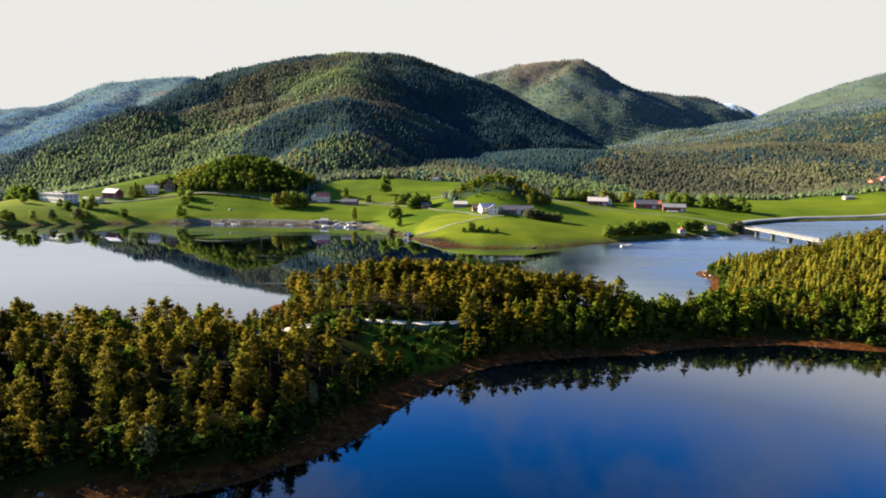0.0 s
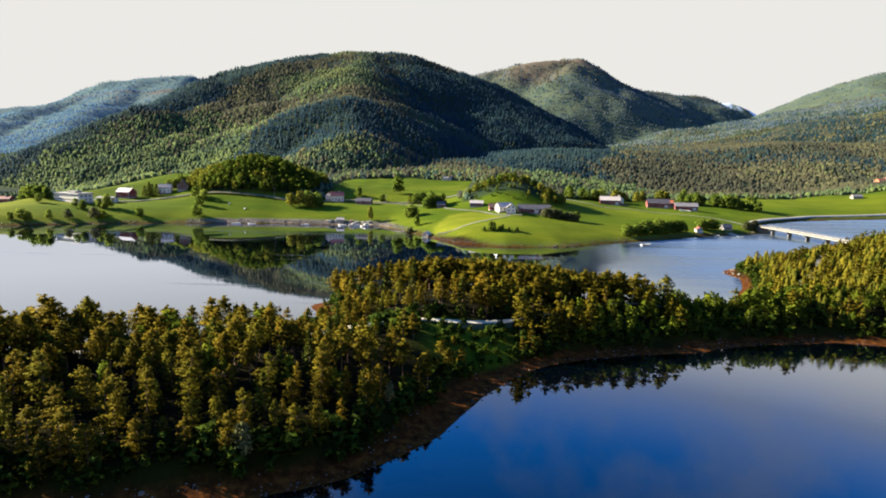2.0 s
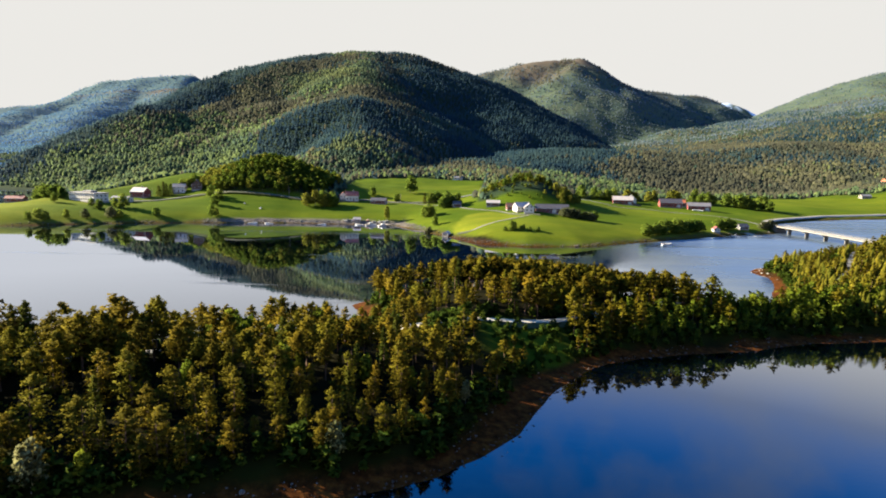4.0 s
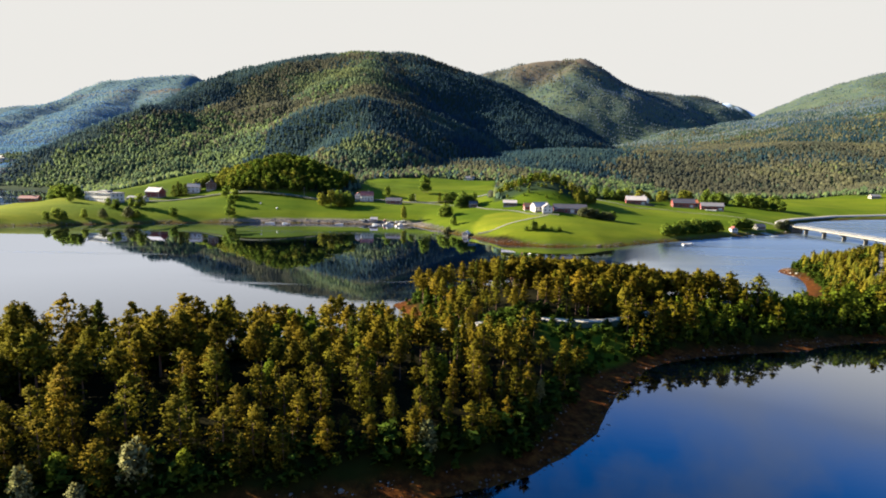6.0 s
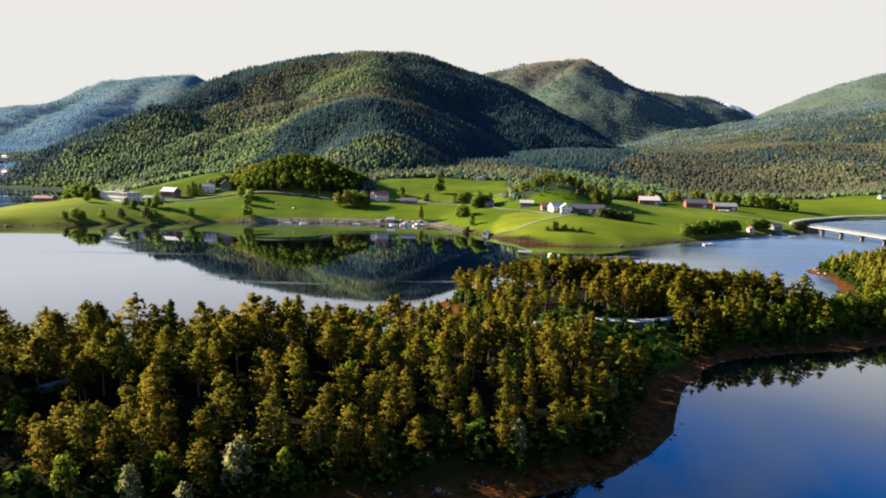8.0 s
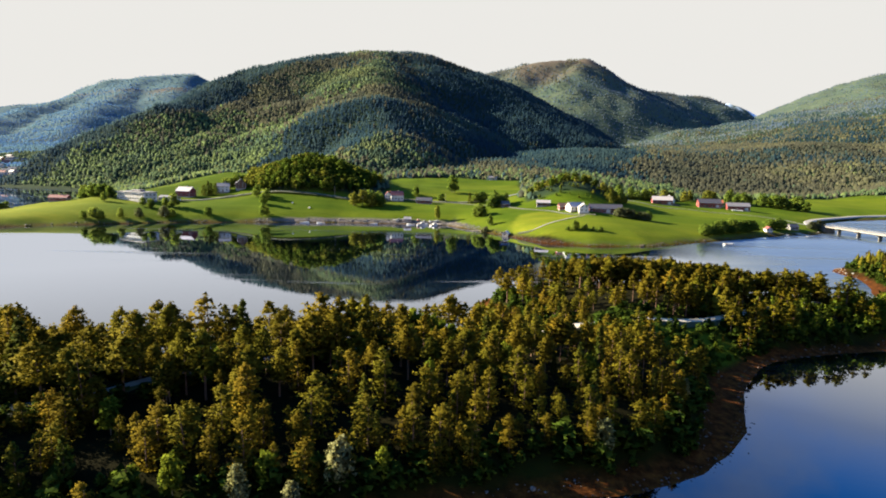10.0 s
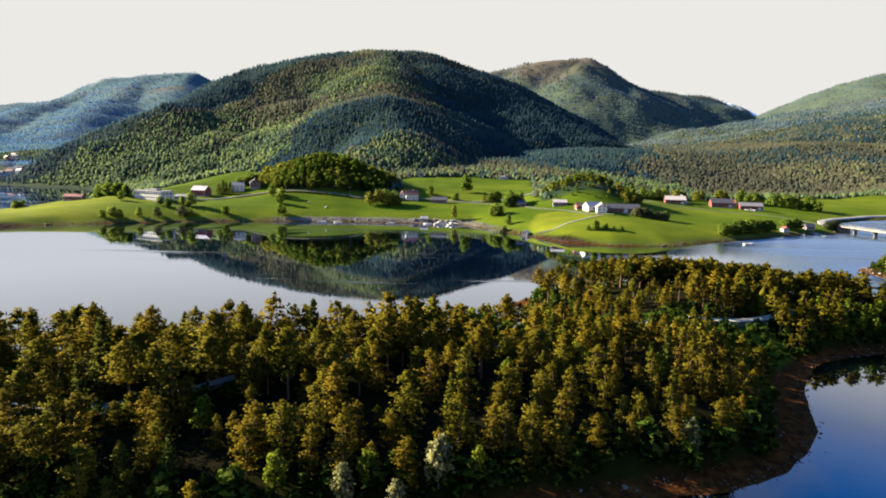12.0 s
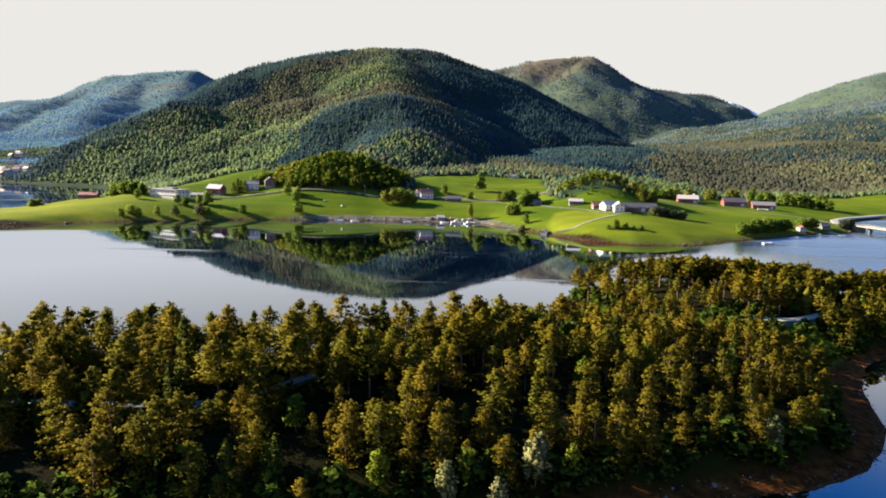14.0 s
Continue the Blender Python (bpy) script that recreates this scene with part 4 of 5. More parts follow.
for y0, y1, step, hh, seed in ((430, 760, 4.6, 6.2, 21), (760, 1250, 5.6, 6.2, 22), (1250, 1760, 6.8, 6.4, 23), (1760, 2800, 12, 8.5, 24), (2800, 4300, 18, 10, 25)):
    q = far_places(y0, y1, step, seed)
    kinds = far_kinds(q, rng)
    if y0 < 500:                                                        # leafy trees and pines near the fields, hardly a spruce
        kinds = np.where((kinds == 0) & (rng.random(len(q)) < 0.85), np.where(rng.random(len(q)) < 0.35, 5, 1), kinds)
    if 700 < y0 < 1700:                                                 # the eastern hump is mostly pine
        east = (q[:, 0] > 0.3 * q[:, 1]) & (rng.random(len(q)) < np.where(kinds == 0, 0.4, 0.7)) & (kinds != 4)
        kinds = np.where(east, 1, kinds)
    # beyond 1700 m most trees take leaf colours with haze painted in
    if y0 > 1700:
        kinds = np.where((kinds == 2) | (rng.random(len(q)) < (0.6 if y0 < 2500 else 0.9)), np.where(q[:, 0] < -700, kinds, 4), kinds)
    sx_, sy_ = (land_height(q[:, 0] + 12, q[:, 1]) - land_height(q[:, 0] - 12, q[:, 1])) / 24, (land_height(q[:, 0], q[:, 1] + 12) - land_height(q[:, 0], q[:, 1] - 12)) / 24
    slope_n = unit(np.column_stack([-sx_, -sy_, np.ones(len(q))]))
    hs = hh * (0.6 + 0.85 * rng.random(len(q)) ** 1.3)
    five = np.column_stack([q[:, :2], q[:, 2] - 0.4, hs, rng.uniform(1.1, 1.6, len(q)) * np.where((kinds == 2) | (kinds == 5), 0.85, 1.0)])
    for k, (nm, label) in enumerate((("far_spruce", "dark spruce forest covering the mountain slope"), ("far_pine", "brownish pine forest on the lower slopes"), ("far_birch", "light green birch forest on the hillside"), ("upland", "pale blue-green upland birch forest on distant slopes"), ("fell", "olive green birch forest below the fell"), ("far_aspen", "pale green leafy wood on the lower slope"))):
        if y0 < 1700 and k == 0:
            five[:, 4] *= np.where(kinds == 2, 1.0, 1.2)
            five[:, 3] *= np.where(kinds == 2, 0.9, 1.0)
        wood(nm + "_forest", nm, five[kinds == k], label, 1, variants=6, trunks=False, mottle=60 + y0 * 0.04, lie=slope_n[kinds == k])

# ---- buildings, bridge, boats and the rest ----
def part(name, bm, mat, parent, label=""):
    me = bpy.data.meshes.new(name)
    bm.to_mesh(me)
    bm.free()
    if mat:
        me.materials.append(mat)
    ob = new(name, me)
    ob.parent = parent
    if label:
        ob["label"] = label
    return ob


def box(bm, x0, y0, z0, x1, y1, z1, bevel=0.0):
    r = bmesh.ops.create_cube(bm, size=1.0, matrix=Matrix.Translation(((x0 + x1) / 2, (y0 + y1) / 2, (z0 + z1) / 2)) @ Matrix.Diagonal((x1 - x0, y1 - y0, z1 - z0, 1)))
    if bevel:
        edges = list({e for v in r["verts"] for e in v.link_edges})
        bmesh.ops.bevel(bm, geom=edges, offset=bevel, segments=1, affect="EDGES")
    return bm


def prism(bm, outline, y0, y1):
    """An outline in x and z drawn out along y."""
    a = [bm.verts.new((x, y0, z)) for x, z in outline]
    b = [bm.verts.new((x, y1, z)) for x, z in outline]
    bm.faces.new(a)
    bm.faces.new(b[::-1])
    for i in range(len(a)):
        j = (i + 1) % len(a)
        bm.faces.new((a[j], a[i], b[i], b[j]))
    bmesh.ops.recalc_face_normals(bm, faces=bm.faces)
    return bm


def thing(name, x, y, turn=0.0, sink=0.0, z=None):
    ob = new(name)
    ob.matrix_basis = pose(x, y, float(land_height(x, y)) - sink if z is None else z, 0, 0, turn)
    return ob


def window(parent, x, y, z, w, h, axis, out, mat_frame=None):
    """A window on a wall: frame, and a pane set back in it. axis: the wall's normal, x or y; out: its sign."""
    t = 0.07
    bm = bmesh.new()

    def slab(b, u0, z0, u1, z1, d0, d1):
        lo, hi = min(d0, d1), max(d0, d1)
        if axis == "y":
            box(b, x + u0, y + lo, z + z0, x + u1, y + hi, z + z1)
        else:
            box(b, x + lo, y + u0, z + z0, x + hi, y + u1, z + z1)

    for u0, z0, u1, z1 in ((-w / 2 - t, -t, -w / 2, h + t), (w / 2, -t, w / 2 + t, h + t), (-w / 2, -t, w / 2, 0), (-w / 2, h, w / 2, h + t), (-t / 3, 0, t / 3, h)):
        slab(bm, u0, z0, u1, z1, -0.05 * out, 0.06 * out)
    f = part("window", bm, mat_frame or M_white, parent, "white window frame")
    bm = bmesh.new()
    slab(bm, -w / 2, 0, w / 2, h, 0.0, 0.02 * out)
    part("pane", bm, M_glass, f)


def house(name, label, category, x, y, turn, length, depth, wall_h, roof_h, walls, roof, rows=1, per=4, chimney=True, door=True, base=True, eave=0.45, group="", gable_windows=True, ends=None):
    """A gabled building, ridge along its own x."""
    ob = tagged(thing(name, x, y, turn, 0.25), label, category, group)
    L, D, B = length / 2, depth / 2, 0.5
    if base:
        part("foundation", box(bmesh.new(), -L - 0.06, -D - 0.06, -1.6, L + 0.06, D + 0.06, B), M_concrete, ob, "grey concrete foundation")
    bm = prism(bmesh.new(), [(-D, B), (D, B), (D, B + wall_h), (0, B + wall_h + roof_h), (-D, B + wall_h)], -L, L)
    bmesh.ops.transform(bm, matrix=Matrix.Rotation(radians(90), 4, "Z"), verts=bm.verts)
    part("wall", bm, walls, ob)
    k = roof_h / D
    for side in (-1, 1):
        th, d = 0.22, D + eave
        bm = prism(bmesh.new(), [(0, B + wall_h + roof_h + 0.05), (side * d, B + wall_h + roof_h + 0.05 - k * d), (side * d, B + wall_h + roof_h + 0.05 - k * d + th), (0, B + wall_h + roof_h + 0.05 + th)], -L - eave, L + eave)
        bmesh.ops.transform(bm, matrix=Matrix.Rotation(radians(90), 4, "Z"), verts=bm.verts)
        part("roof", bm, roof, ob)
        bm = box(bmesh.new(), -L - eave - 0.02, side * (d + 0.02) - 0.07, B + wall_h + roof_h - k * d - 0.1, L + eave + 0.02, side * (d + 0.02) + 0.07, B + wall_h + roof_h - k * d + 0.1)
        part("gutter", bm, M_white, ob, "white gutter board")
    part("ridge", box(bmesh.new(), -L - eave, -0.16, B + wall_h + roof_h + 0.2, L + eave, 0.16, B + wall_h + roof_h + 0.36, 0.04), roof, ob)
    if chimney:
        c = part("chimney", box(bmesh.new(), -0.4 + L * 0.3, -0.35, B + wall_h + roof_h - 0.6, 0.4 + L * 0.3, 0.35, B + wall_h + roof_h + 1.1, 0.03), M_concrete, ob, "rendered chimney")
        part("cap", box(bmesh.new(), -0.48 + L * 0.3, -0.43, B + wall_h + roof_h + 1.1, 0.48 + L * 0.3, 0.43, B + wall_h + roof_h + 1.22), M_greyroof, c)
    for r in range(rows):
        zz = B + 0.95 + r * 2.6
        for i in range(per):
            wx_ = -L + (i + 0.5) * length / per
            if not (door and r == 0 and i == per // 2):
                window(ob, wx_, -D, zz, 1.1, 1.2, "y", -1)
            window(ob, wx_, D, zz, 1.1, 1.2, "y", 1)
        if gable_windows:
            for s in (-1, 1):
                for yy in (-D * 0.45, D * 0.45):
                    window(ob, s * L, yy, zz, 1.0, 1.2, "x", s)
    if door:
        wx_ = -L + (per // 2 + 0.5) * length / per
        dd = part("door", box(bmesh.new(), wx_ - 0.5, -D - 0.06, B, wx_ + 0.5, -D + 0.02, B + 2.05), M_brown, ob, "brown panelled door")
        part("handle", box(bmesh.new(), wx_ + 0.34, -D - 0.1, B + 1.0, wx_ + 0.42, -D - 0.06, B + 1.06), M_steel, dd)
    for s in (-1, 1):
        for t in (-1, 1):
            part("corner_board", box(bmesh.new(), s * (L + 0.01) - 0.08, t * (D + 0.01) - 0.08, B, s * (L + 0.01) + 0.08, t * (D + 0.01) + 0.08, B + wall_h - 0.05), M_white, ob, "white corner board")
    return ob


def barn(name, label, x, y, turn, length, depth, wall_h, roof_h, walls, roof, doors=2, windows=5, ramp=False):
    ob = house(name, label, "barn", x, y, turn, length, depth, wall_h, roof_h, walls, roof, 1, windows, False, False, True, 0.5, "", False)
    for i in range(doors):
        cx = -length / 2 + (i + 0.5) * length / doors + length / 5 / doors
        d = part("barn_door", box(bmesh.new(), cx - 1.4, -depth / 2 - 0.16, 0.4, cx + 1.4, -depth / 2 - 0.06, 3.0), M_white if i % 2 else M_brown, ob, "wide boarded barn door")
        for zz in (0.8, 2.6):
            part("rail", box(bmesh.new(), cx - 1.4, -depth / 2 - 0.2, zz, cx + 1.4, -depth / 2 - 0.16, zz + 0.15), M_darkred, d)
    if ramp:
        part("ramp", prism(bmesh.new(), [(length / 2, -0.8), (length / 2 + 9, -0.8), (length / 2, 2.2)], -2.2, 2.2), M_stone, ob, "stone drive-in ramp")
    return ob


house("house", "white wooden house with red tiled roof on the meadow", "house", -108, 507, 14, 10.5, 7.5, 4.2, 3.2, M_white, M_redroof, 2, 4)
house("house", "low lean-to house with red roof beside the white house", "house", -116, 510, 100, 7, 5, 2.8, 2.2, M_white, M_redroof, 1, 2, False)
house("shed", "low dark red boarded building with white windows", "shed", -84, 502, -6, 13, 6.5, 2.7, 1.9, M_darkred, M_darkroof, 1, 5, False)
house("farmhouse", "white farmhouse with pale grey roof, gable to the fjord", "house", 33, 420, 84, 9, 6.5, 3.4, 2.6, M_white, M_pale_roof, 2, 3)
house("farmhouse", "white outbuilding with rounded pale roof behind the farmhouse", "house", 29, 430, 20, 11, 7.5, 2.8, 2.8, M_white, M_pale_roof, 1, 4, False)
barn("barn", "long dark red barn with dark slate roof", 50, 425, -4, 23, 8, 3.2, 2.5, M_darkred, M_darkroof, 3, 8)
house("shed", "small red brick-coloured shed by the farm road", "shed", 22, 437, 5, 7, 5, 2.6, 1.8, M_red, M_brown, 1, 2, False)
house("shed", "long white shed with grey roof on the slope", "shed", 10, 455, -6, 10, 6, 2.3, 1.7, M_brown, M_pale_roof, 1, 4, False)
house("cabin", "small brown cabin at the edge of the wood", "cabin", -18, 470, 10, 6, 5, 2.4, 1.6, M_brown, M_darkroof, 1, 2, False)
barn("barn", "large red barn with pale pink sheet roof", 141, 561, -12, 18, 9, 4.0, 3.2, M_red, M_pale_roof, 2, 6, True)
house("house", "white two-storey house behind the red barn", "house", 154, 577, 80, 10, 8, 5.2, 3.0, M_white, M_greyroof, 2, 3)
barn("barn", "red barn with dark roof beside the meadow", 188, 566, -8, 20, 9, 4.2, 3.4, M_red, M_darkroof, 2, 6)
house("shed", "red annex with orange roof behind the barn", "shed", 200, 578, -8, 13, 7, 3.2, 2.6, M_red, M_orange, 1, 4, False)
barn("barn", "red barn with grey sheet roof on the meadow", 211, 556, -10, 20, 8.5, 3.8, 2.8, M_red, M_greyroof, 2, 6)
house("boathouse", "small weathered boathouse with pale roof on the shore", "boathouse", -25.5, 385, 68, 5, 3.6, 1.7, 1.3, M_wood, M_pale_roof, 1, 1, False, True, True, 0.3)
house("boathouse", "small white and red boathouse at the waterline", "boathouse", 169, 424, 82, 5.5, 4.0, 1.9, 1.4, M_white, M_redroof, 1, 1, False, True, True, 0.3)
house("boathouse", "low dark boathouse beside the concrete slipway", "boathouse", 196, 440, 10, 7, 4.5, 2.2, 1.6, M_darkroof, M_darkroof, 1, 2, False, True, True, 0.3)
house("house", "red barn-like house with pale roof by the road", "house", -286, 498, -14, 13, 9, 4.4, 3.2, M_red, M_pale_roof, 1, 4)
house("house", "white house with grey roof among garden trees", "house", -260, 514, 12, 10, 8, 4.6, 2.6, M_white, M_greyroof, 2, 3)
house("house", "brown house with pale gable below the knoll", "house", -246, 517, -70, 9, 8, 4.4, 3.0, M_brown, M_darkroof, 2, 3)
house("house", "long low red house on the headland", "house", -399, 506, 6, 15, 7, 2.7, 2.0, M_red, M_redroof, 1, 5)
house("house", "small white house at the forest edge", "house", -14, 652, 0, 9, 6, 2.2, 1.6, M_white, M_greyroof, 1, 4)
house("house", "small white house among the knoll trees", "house", 19, 522, 70, 7, 6, 4.4, 2.4, M_white, M_greyroof, 2, 2)
house("house", "house with orange tiled roof above the meadow", "house", 566, 800, 10, 14, 8, 3.4, 3.0, M_orange, M_orange, 1, 4)
house("house", "pale house with pink-red roof on the hillside", "house", 580, 803, 78, 11, 9, 5.4, 3.4, M_white, M_redroof, 2, 3)
house("shed", "grey shed at the meadow's upper edge", "shed", 472, 707, 0, 11, 6, 2.4, 1.8, M_wood, M_greyroof, 1, 3, False)
house("cabin", "white cabin on the tip of the headland", "cabin", -418, 470, 20, 6, 4.5, 2.4, 1.6, M_white, M_greyroof, 1, 2, False)


def school(x, y, turn):
    ob = tagged(thing("school", x, y, turn, 0.3), "long white two-storey institution with flat grey roof", "public building")
    part("foundation", box(bmesh.new(), -15.1, -6.1, -2, 15.1, 6.1, 0.6), M_concrete, ob)
    part("wall", box(bmesh.new(), -15, -6, 0.6, 15, 6, 6.6), M_white, ob)
    part("roof", box(bmesh.new(), -15.6, -6.6, 6.6, 15.6, 6.6, 7.15, 0.05), M_greyroof, ob, "flat grey roof with overhang")
    part("penthouse", box(bmesh.new(), -4, -2, 7.15, 6, 3, 8.5, 0.04), M_greyroof, ob)
    part("band", box(bmesh.new(), -15.03, -6.04, 3.5, 15.03, -6.0, 3.75), M_wood, ob, "brown band between the storeys")
    for r in range(2):
        for i in range(11):
            window(ob, -13.6 + i * 2.72, -6, 1.4 + r * 2.9, 1.7, 1.3, "y", -1)
        for yy in (-3.5, 0, 3.5):
            window(ob, 15, yy, 1.4 + r * 2.9, 1.5, 1.3, "x", 1)
    part("door", box(bmesh.new(), 10.9, -6.08, 0.6, 12.3, -6.0, 2.8), M_brown, ob)
    return ob


school(-311, 466, -24)
house("shed", "low grey annex beside the white institution", "shed", -290, 476, -10, 15, 7, 2.8, 1.4, M_white, M_greyroof, 1, 5, False)

# the village across the bay
vr = np.random.default_rng(31)
for i in range(52):
    vx, vy = (vr.uniform(-870, -735), vr.uniform(885, 1020)) if i % 2 else (vr.uniform(-1080, -800), vr.uniform(1020, 1320))
    if signed(FAR_SHORE, np.array(vx), np.array(vy)) > 12:
        house("house", "pale village house near the water across the bay", "house", vx, vy, float(vr.uniform(-40, 40)), float(vr.uniform(9, 16)), 8, float(vr.uniform(3, 5.4)), 2.8,
              (M_white, M_white, M_red, M_wood)[i % 4], (M_greyroof, M_redroof, M_darkroof)[i % 3], 1, 3, False, True, True, 0.4, "village houses")


# ---- bridge ----
def bridge():
    a, b = Vector((229, 446, 0)), Vector((236, 352, 0))
    ob = tagged(new("bridge"), "pale concrete road bridge on slender piers", "bridge")
    ob.matrix_basis = Matrix.Translation((a.x, a.y, 0)) @ pose(0, 0, 0, 0, 0, math.degrees(math.atan2(b.y - a.y, b.x - a.x)))
    L = (b - a).length
    part("deck", box(bmesh.new(), -6, -4.2, 4.7, L + 6, 4.2, 5.0, 0.06), M_concrete, ob)
    part("roadway", box(bmesh.new(), -6, -3.4, 5.004, L + 6, 3.4, 5.05), M_road, ob, "pale worn asphalt")
    for s in (-1, 1):
        part("girder", box(bmesh.new(), -4, s * 2.4 - 0.3, 4.2, L + 4, s * 2.4 + 0.3, 4.7, 0.04), M_dark_concrete, ob)
        part("kerb", box(bmesh.new(), -6, s * 3.8 - 0.25, 5.0, L + 6, s * 3.8 + 0.25, 5.3, 0.03), M_concrete, ob)
        rail = part("railing", box(bmesh.new(), -6, s * 4.0 - 0.05, 6.1, L + 6, s * 4.0 + 0.05, 6.25), M_steel, ob, "galvanised railing")
        part("rail", box(bmesh.new(), -6, s * 4.0 - 0.04, 5.65, L + 6, s * 4.0 + 0.04, 5.75), M_steel, rail)
        post = box(bmesh.new(), -0.06, -0.06, 5.25, 0.06, 0.06, 6.15)
        me = bpy.data.meshes.new("post")
        post.to_mesh(me)
        post.free()
        me.materials.append(M_steel)
        for k in range(int(L / 3) + 3):
            p = new("post", me)
            p.parent, p.location = rail, (-4.5 + k * 3.0, s * 4.0, 0)
    for k in range(5):
        cx = 9 + k * (L - 18) / 4
        pier = part("pier", box(bmesh.new(), cx - 0.35, -1.4, -5, cx + 0.35, 1.4, 3.7, 0.12), M_dark_concrete, ob, "concrete pier stained at the waterline")
        part("crosshead", box(bmesh.new(), cx - 0.6, -3.2, 3.7, cx + 0.6, 3.2, 4.2, 0.06), M_dark_concrete, pier)
    for cx in (-4, L + 4):
        part("abutment", box(bmesh.new(), cx - 3, -4.4, -4, cx + 3, 4.4, 4.3, 0.08), M_dark_concrete, ob)
    return ob


bridge()


def ribbon(name, line, width, mat, label, lift=0.06, step=2.0, level=None, kind="structure", category="road", verge=None):
    """A road that follows the land along a smoothed line, with a shallow crown and shoulders."""
    pts = []
    n = len(line)
    for i in range(n - 1):
        p0, p1, p2, p3 = (np.array(line[max(0, min(n - 1, i + k))], float) for k in (-1, 0, 1, 2))
        m = max(2, int(np.linalg.norm(p2 - p1) / step))
        for k in range(m):
            t = k / m
            pts.append(0.5 * ((2 * p1) + (p2 - p0) * t + (2 * p0 - 5 * p1 + 4 * p2 - p3) * t * t + (3 * p1 - p0 - 3 * p2 + p3) * t ** 3))
    pts = np.array(pts + [np.array(line[-1], float)])
    d = np.gradient(pts, axis=0)
    nrm = unit(np.column_stack([-d[:, 1], d[:, 0]]))
    cols = np.array([-0.5 - 1.6 / width, -0.5, 0.0, 0.5, 0.5 + 1.6 / width]) * width
    zc = land_height(pts[:, 0], pts[:, 1])
    for off in (-0.5, 0.5):
        zc = np.maximum(zc, land_height(*(pts + nrm * width * off).T))
    zc = np.convolve(np.pad(zc, 3, mode="edge"), np.ones(7) / 7, "valid")
    if level is not None:
        zc = np.maximum(zc, level)
    vs = np.stack([np.column_stack([pts + nrm * c, zc + lift + (0.2 if abs(c) < width * 0.55 else -0.9) + (0.05 if c == 0 else 0)]) for c in cols], 1)
    k = len(cols)
    ii = np.arange(len(pts) * k).reshape(-1, k)
    quads_ = np.stack([ii[:-1, :-1].ravel(), ii[1:, :-1].ravel(), ii[1:, 1:].ravel(), ii[:-1, 1:].ravel()], 1)[:, ::-1]
    me = mesh_from(name, vs.reshape(-1, 3), quads_, mat)
    me.materials.append(verge or M_verge)
    me.polygons.foreach_set("material_index", np.tile([1, 0, 0, 1], len(pts) - 1).astype(np.int32))
    return tagged(new(name, me), label, category, kind=kind)


ribbon("road", SPIT_ROAD[:6], 2.2, M_asphalt, "narrow grey road through the wood on the spit")
ribbon("road", SPIT_ROAD[5:9], 3.2, M_pale_road, "pale road along the bend of the spit")
ribbon("road", SPIT_ROAD[8:-1] + [(236, 346)], 2.6, M_asphalt, "grey road through the young wood to the bridge")
ribbon("road", [(229, 452), (231, 470), (240, 492), (262, 525), (300, 555), (345, 583), (420, 612), (520, 650), (700, 700)], 5.0, M_road, "pale shore road curving along the bay", level=3.0, verge=M_concrete)
ribbon("road", [(231, 472), (215, 500), (170, 520), (120, 530), (85, 560)], 2.0, M_asphalt, "narrow farm track across the meadow")
ribbon("road", [(-330, 480), (-300, 478), (-272, 484), (-240, 500), (-215, 500), (-170, 497), (-130, 497), (-95, 512), (-60, 507), (-30, 512), (10, 540)], 3.2, M_asphalt, "pale country road below the knoll")
ribbon("road", [(40, 412), (30, 414), (20, 424), (12, 436), (0, 446), (-12, 460), (-30, 490), (-60, 505)], 1.7, M_road, "gravel track to the farm")
ribbon("road", [(32, 411), (18, 401), (4, 389), (-8, 379), (-18, 381)], 1.3, M_road, "pale track along the foot of the hayfield")


# ---- boats, jetty and slipway ----
def boat(x, y, turn, length, label, mat, cabin=True):
    ob = tagged(thing("boat", x, y, turn, 0, -0.15), label, "boat", "moored boats")
    bm = bmesh.new()
    secs = ((-0.5, 0.30, 0.9), (-0.2, 0.36, 0.95), (0.15, 0.33, 1.05), (0.38, 0.18, 1.2), (0.5, 0.02, 1.35))
    rings = []
    for u, w, top in secs:
        xx, ww, tt = u * length, w * length * 0.5, top * length / 7
        rings.append([bm.verts.new(c) for c in ((xx, -ww, tt), (xx, -ww * 0.8, 0.1), (xx, 0, -0.15), (xx, ww * 0.8, 0.1), (xx, ww, tt), (xx, ww * 0.8, tt), (xx, 0, tt * 0.75), (xx, -ww * 0.8, tt))])
    for r, s in zip(rings, rings[1:]):
        for i in range(8):
            bm.faces.new((r[i], r[(i + 1) % 8], s[(i + 1) % 8], s[i]))
    bm.faces.new(rings[0])
    bm.faces.new(rings[-1][::-1])
    bmesh.ops.recalc_face_normals(bm, faces=bm.faces)
    part("hull", bm, mat, ob)
    if cabin:
        c = part("cabin", box(bmesh.new(), -0.15 * length, -0.13 * length, 0.1 * length, 0.18 * length, 0.13 * length, 0.3 * length, 0.08), M_hull, ob)
        part("window", box(bmesh.new(), -0.1 * length, -0.134 * length, 0.2 * length, 0.184 * length, 0.134 * length, 0.26 * length), M_glass, c, "dark cabin window band")
    part("rubbing_strake", box(bmesh.new(), -0.5 * length, -0.19 * length, 0.125 * length, -0.1 * length, 0.19 * length, 0.14 * length), M_wood, ob)
    return ob


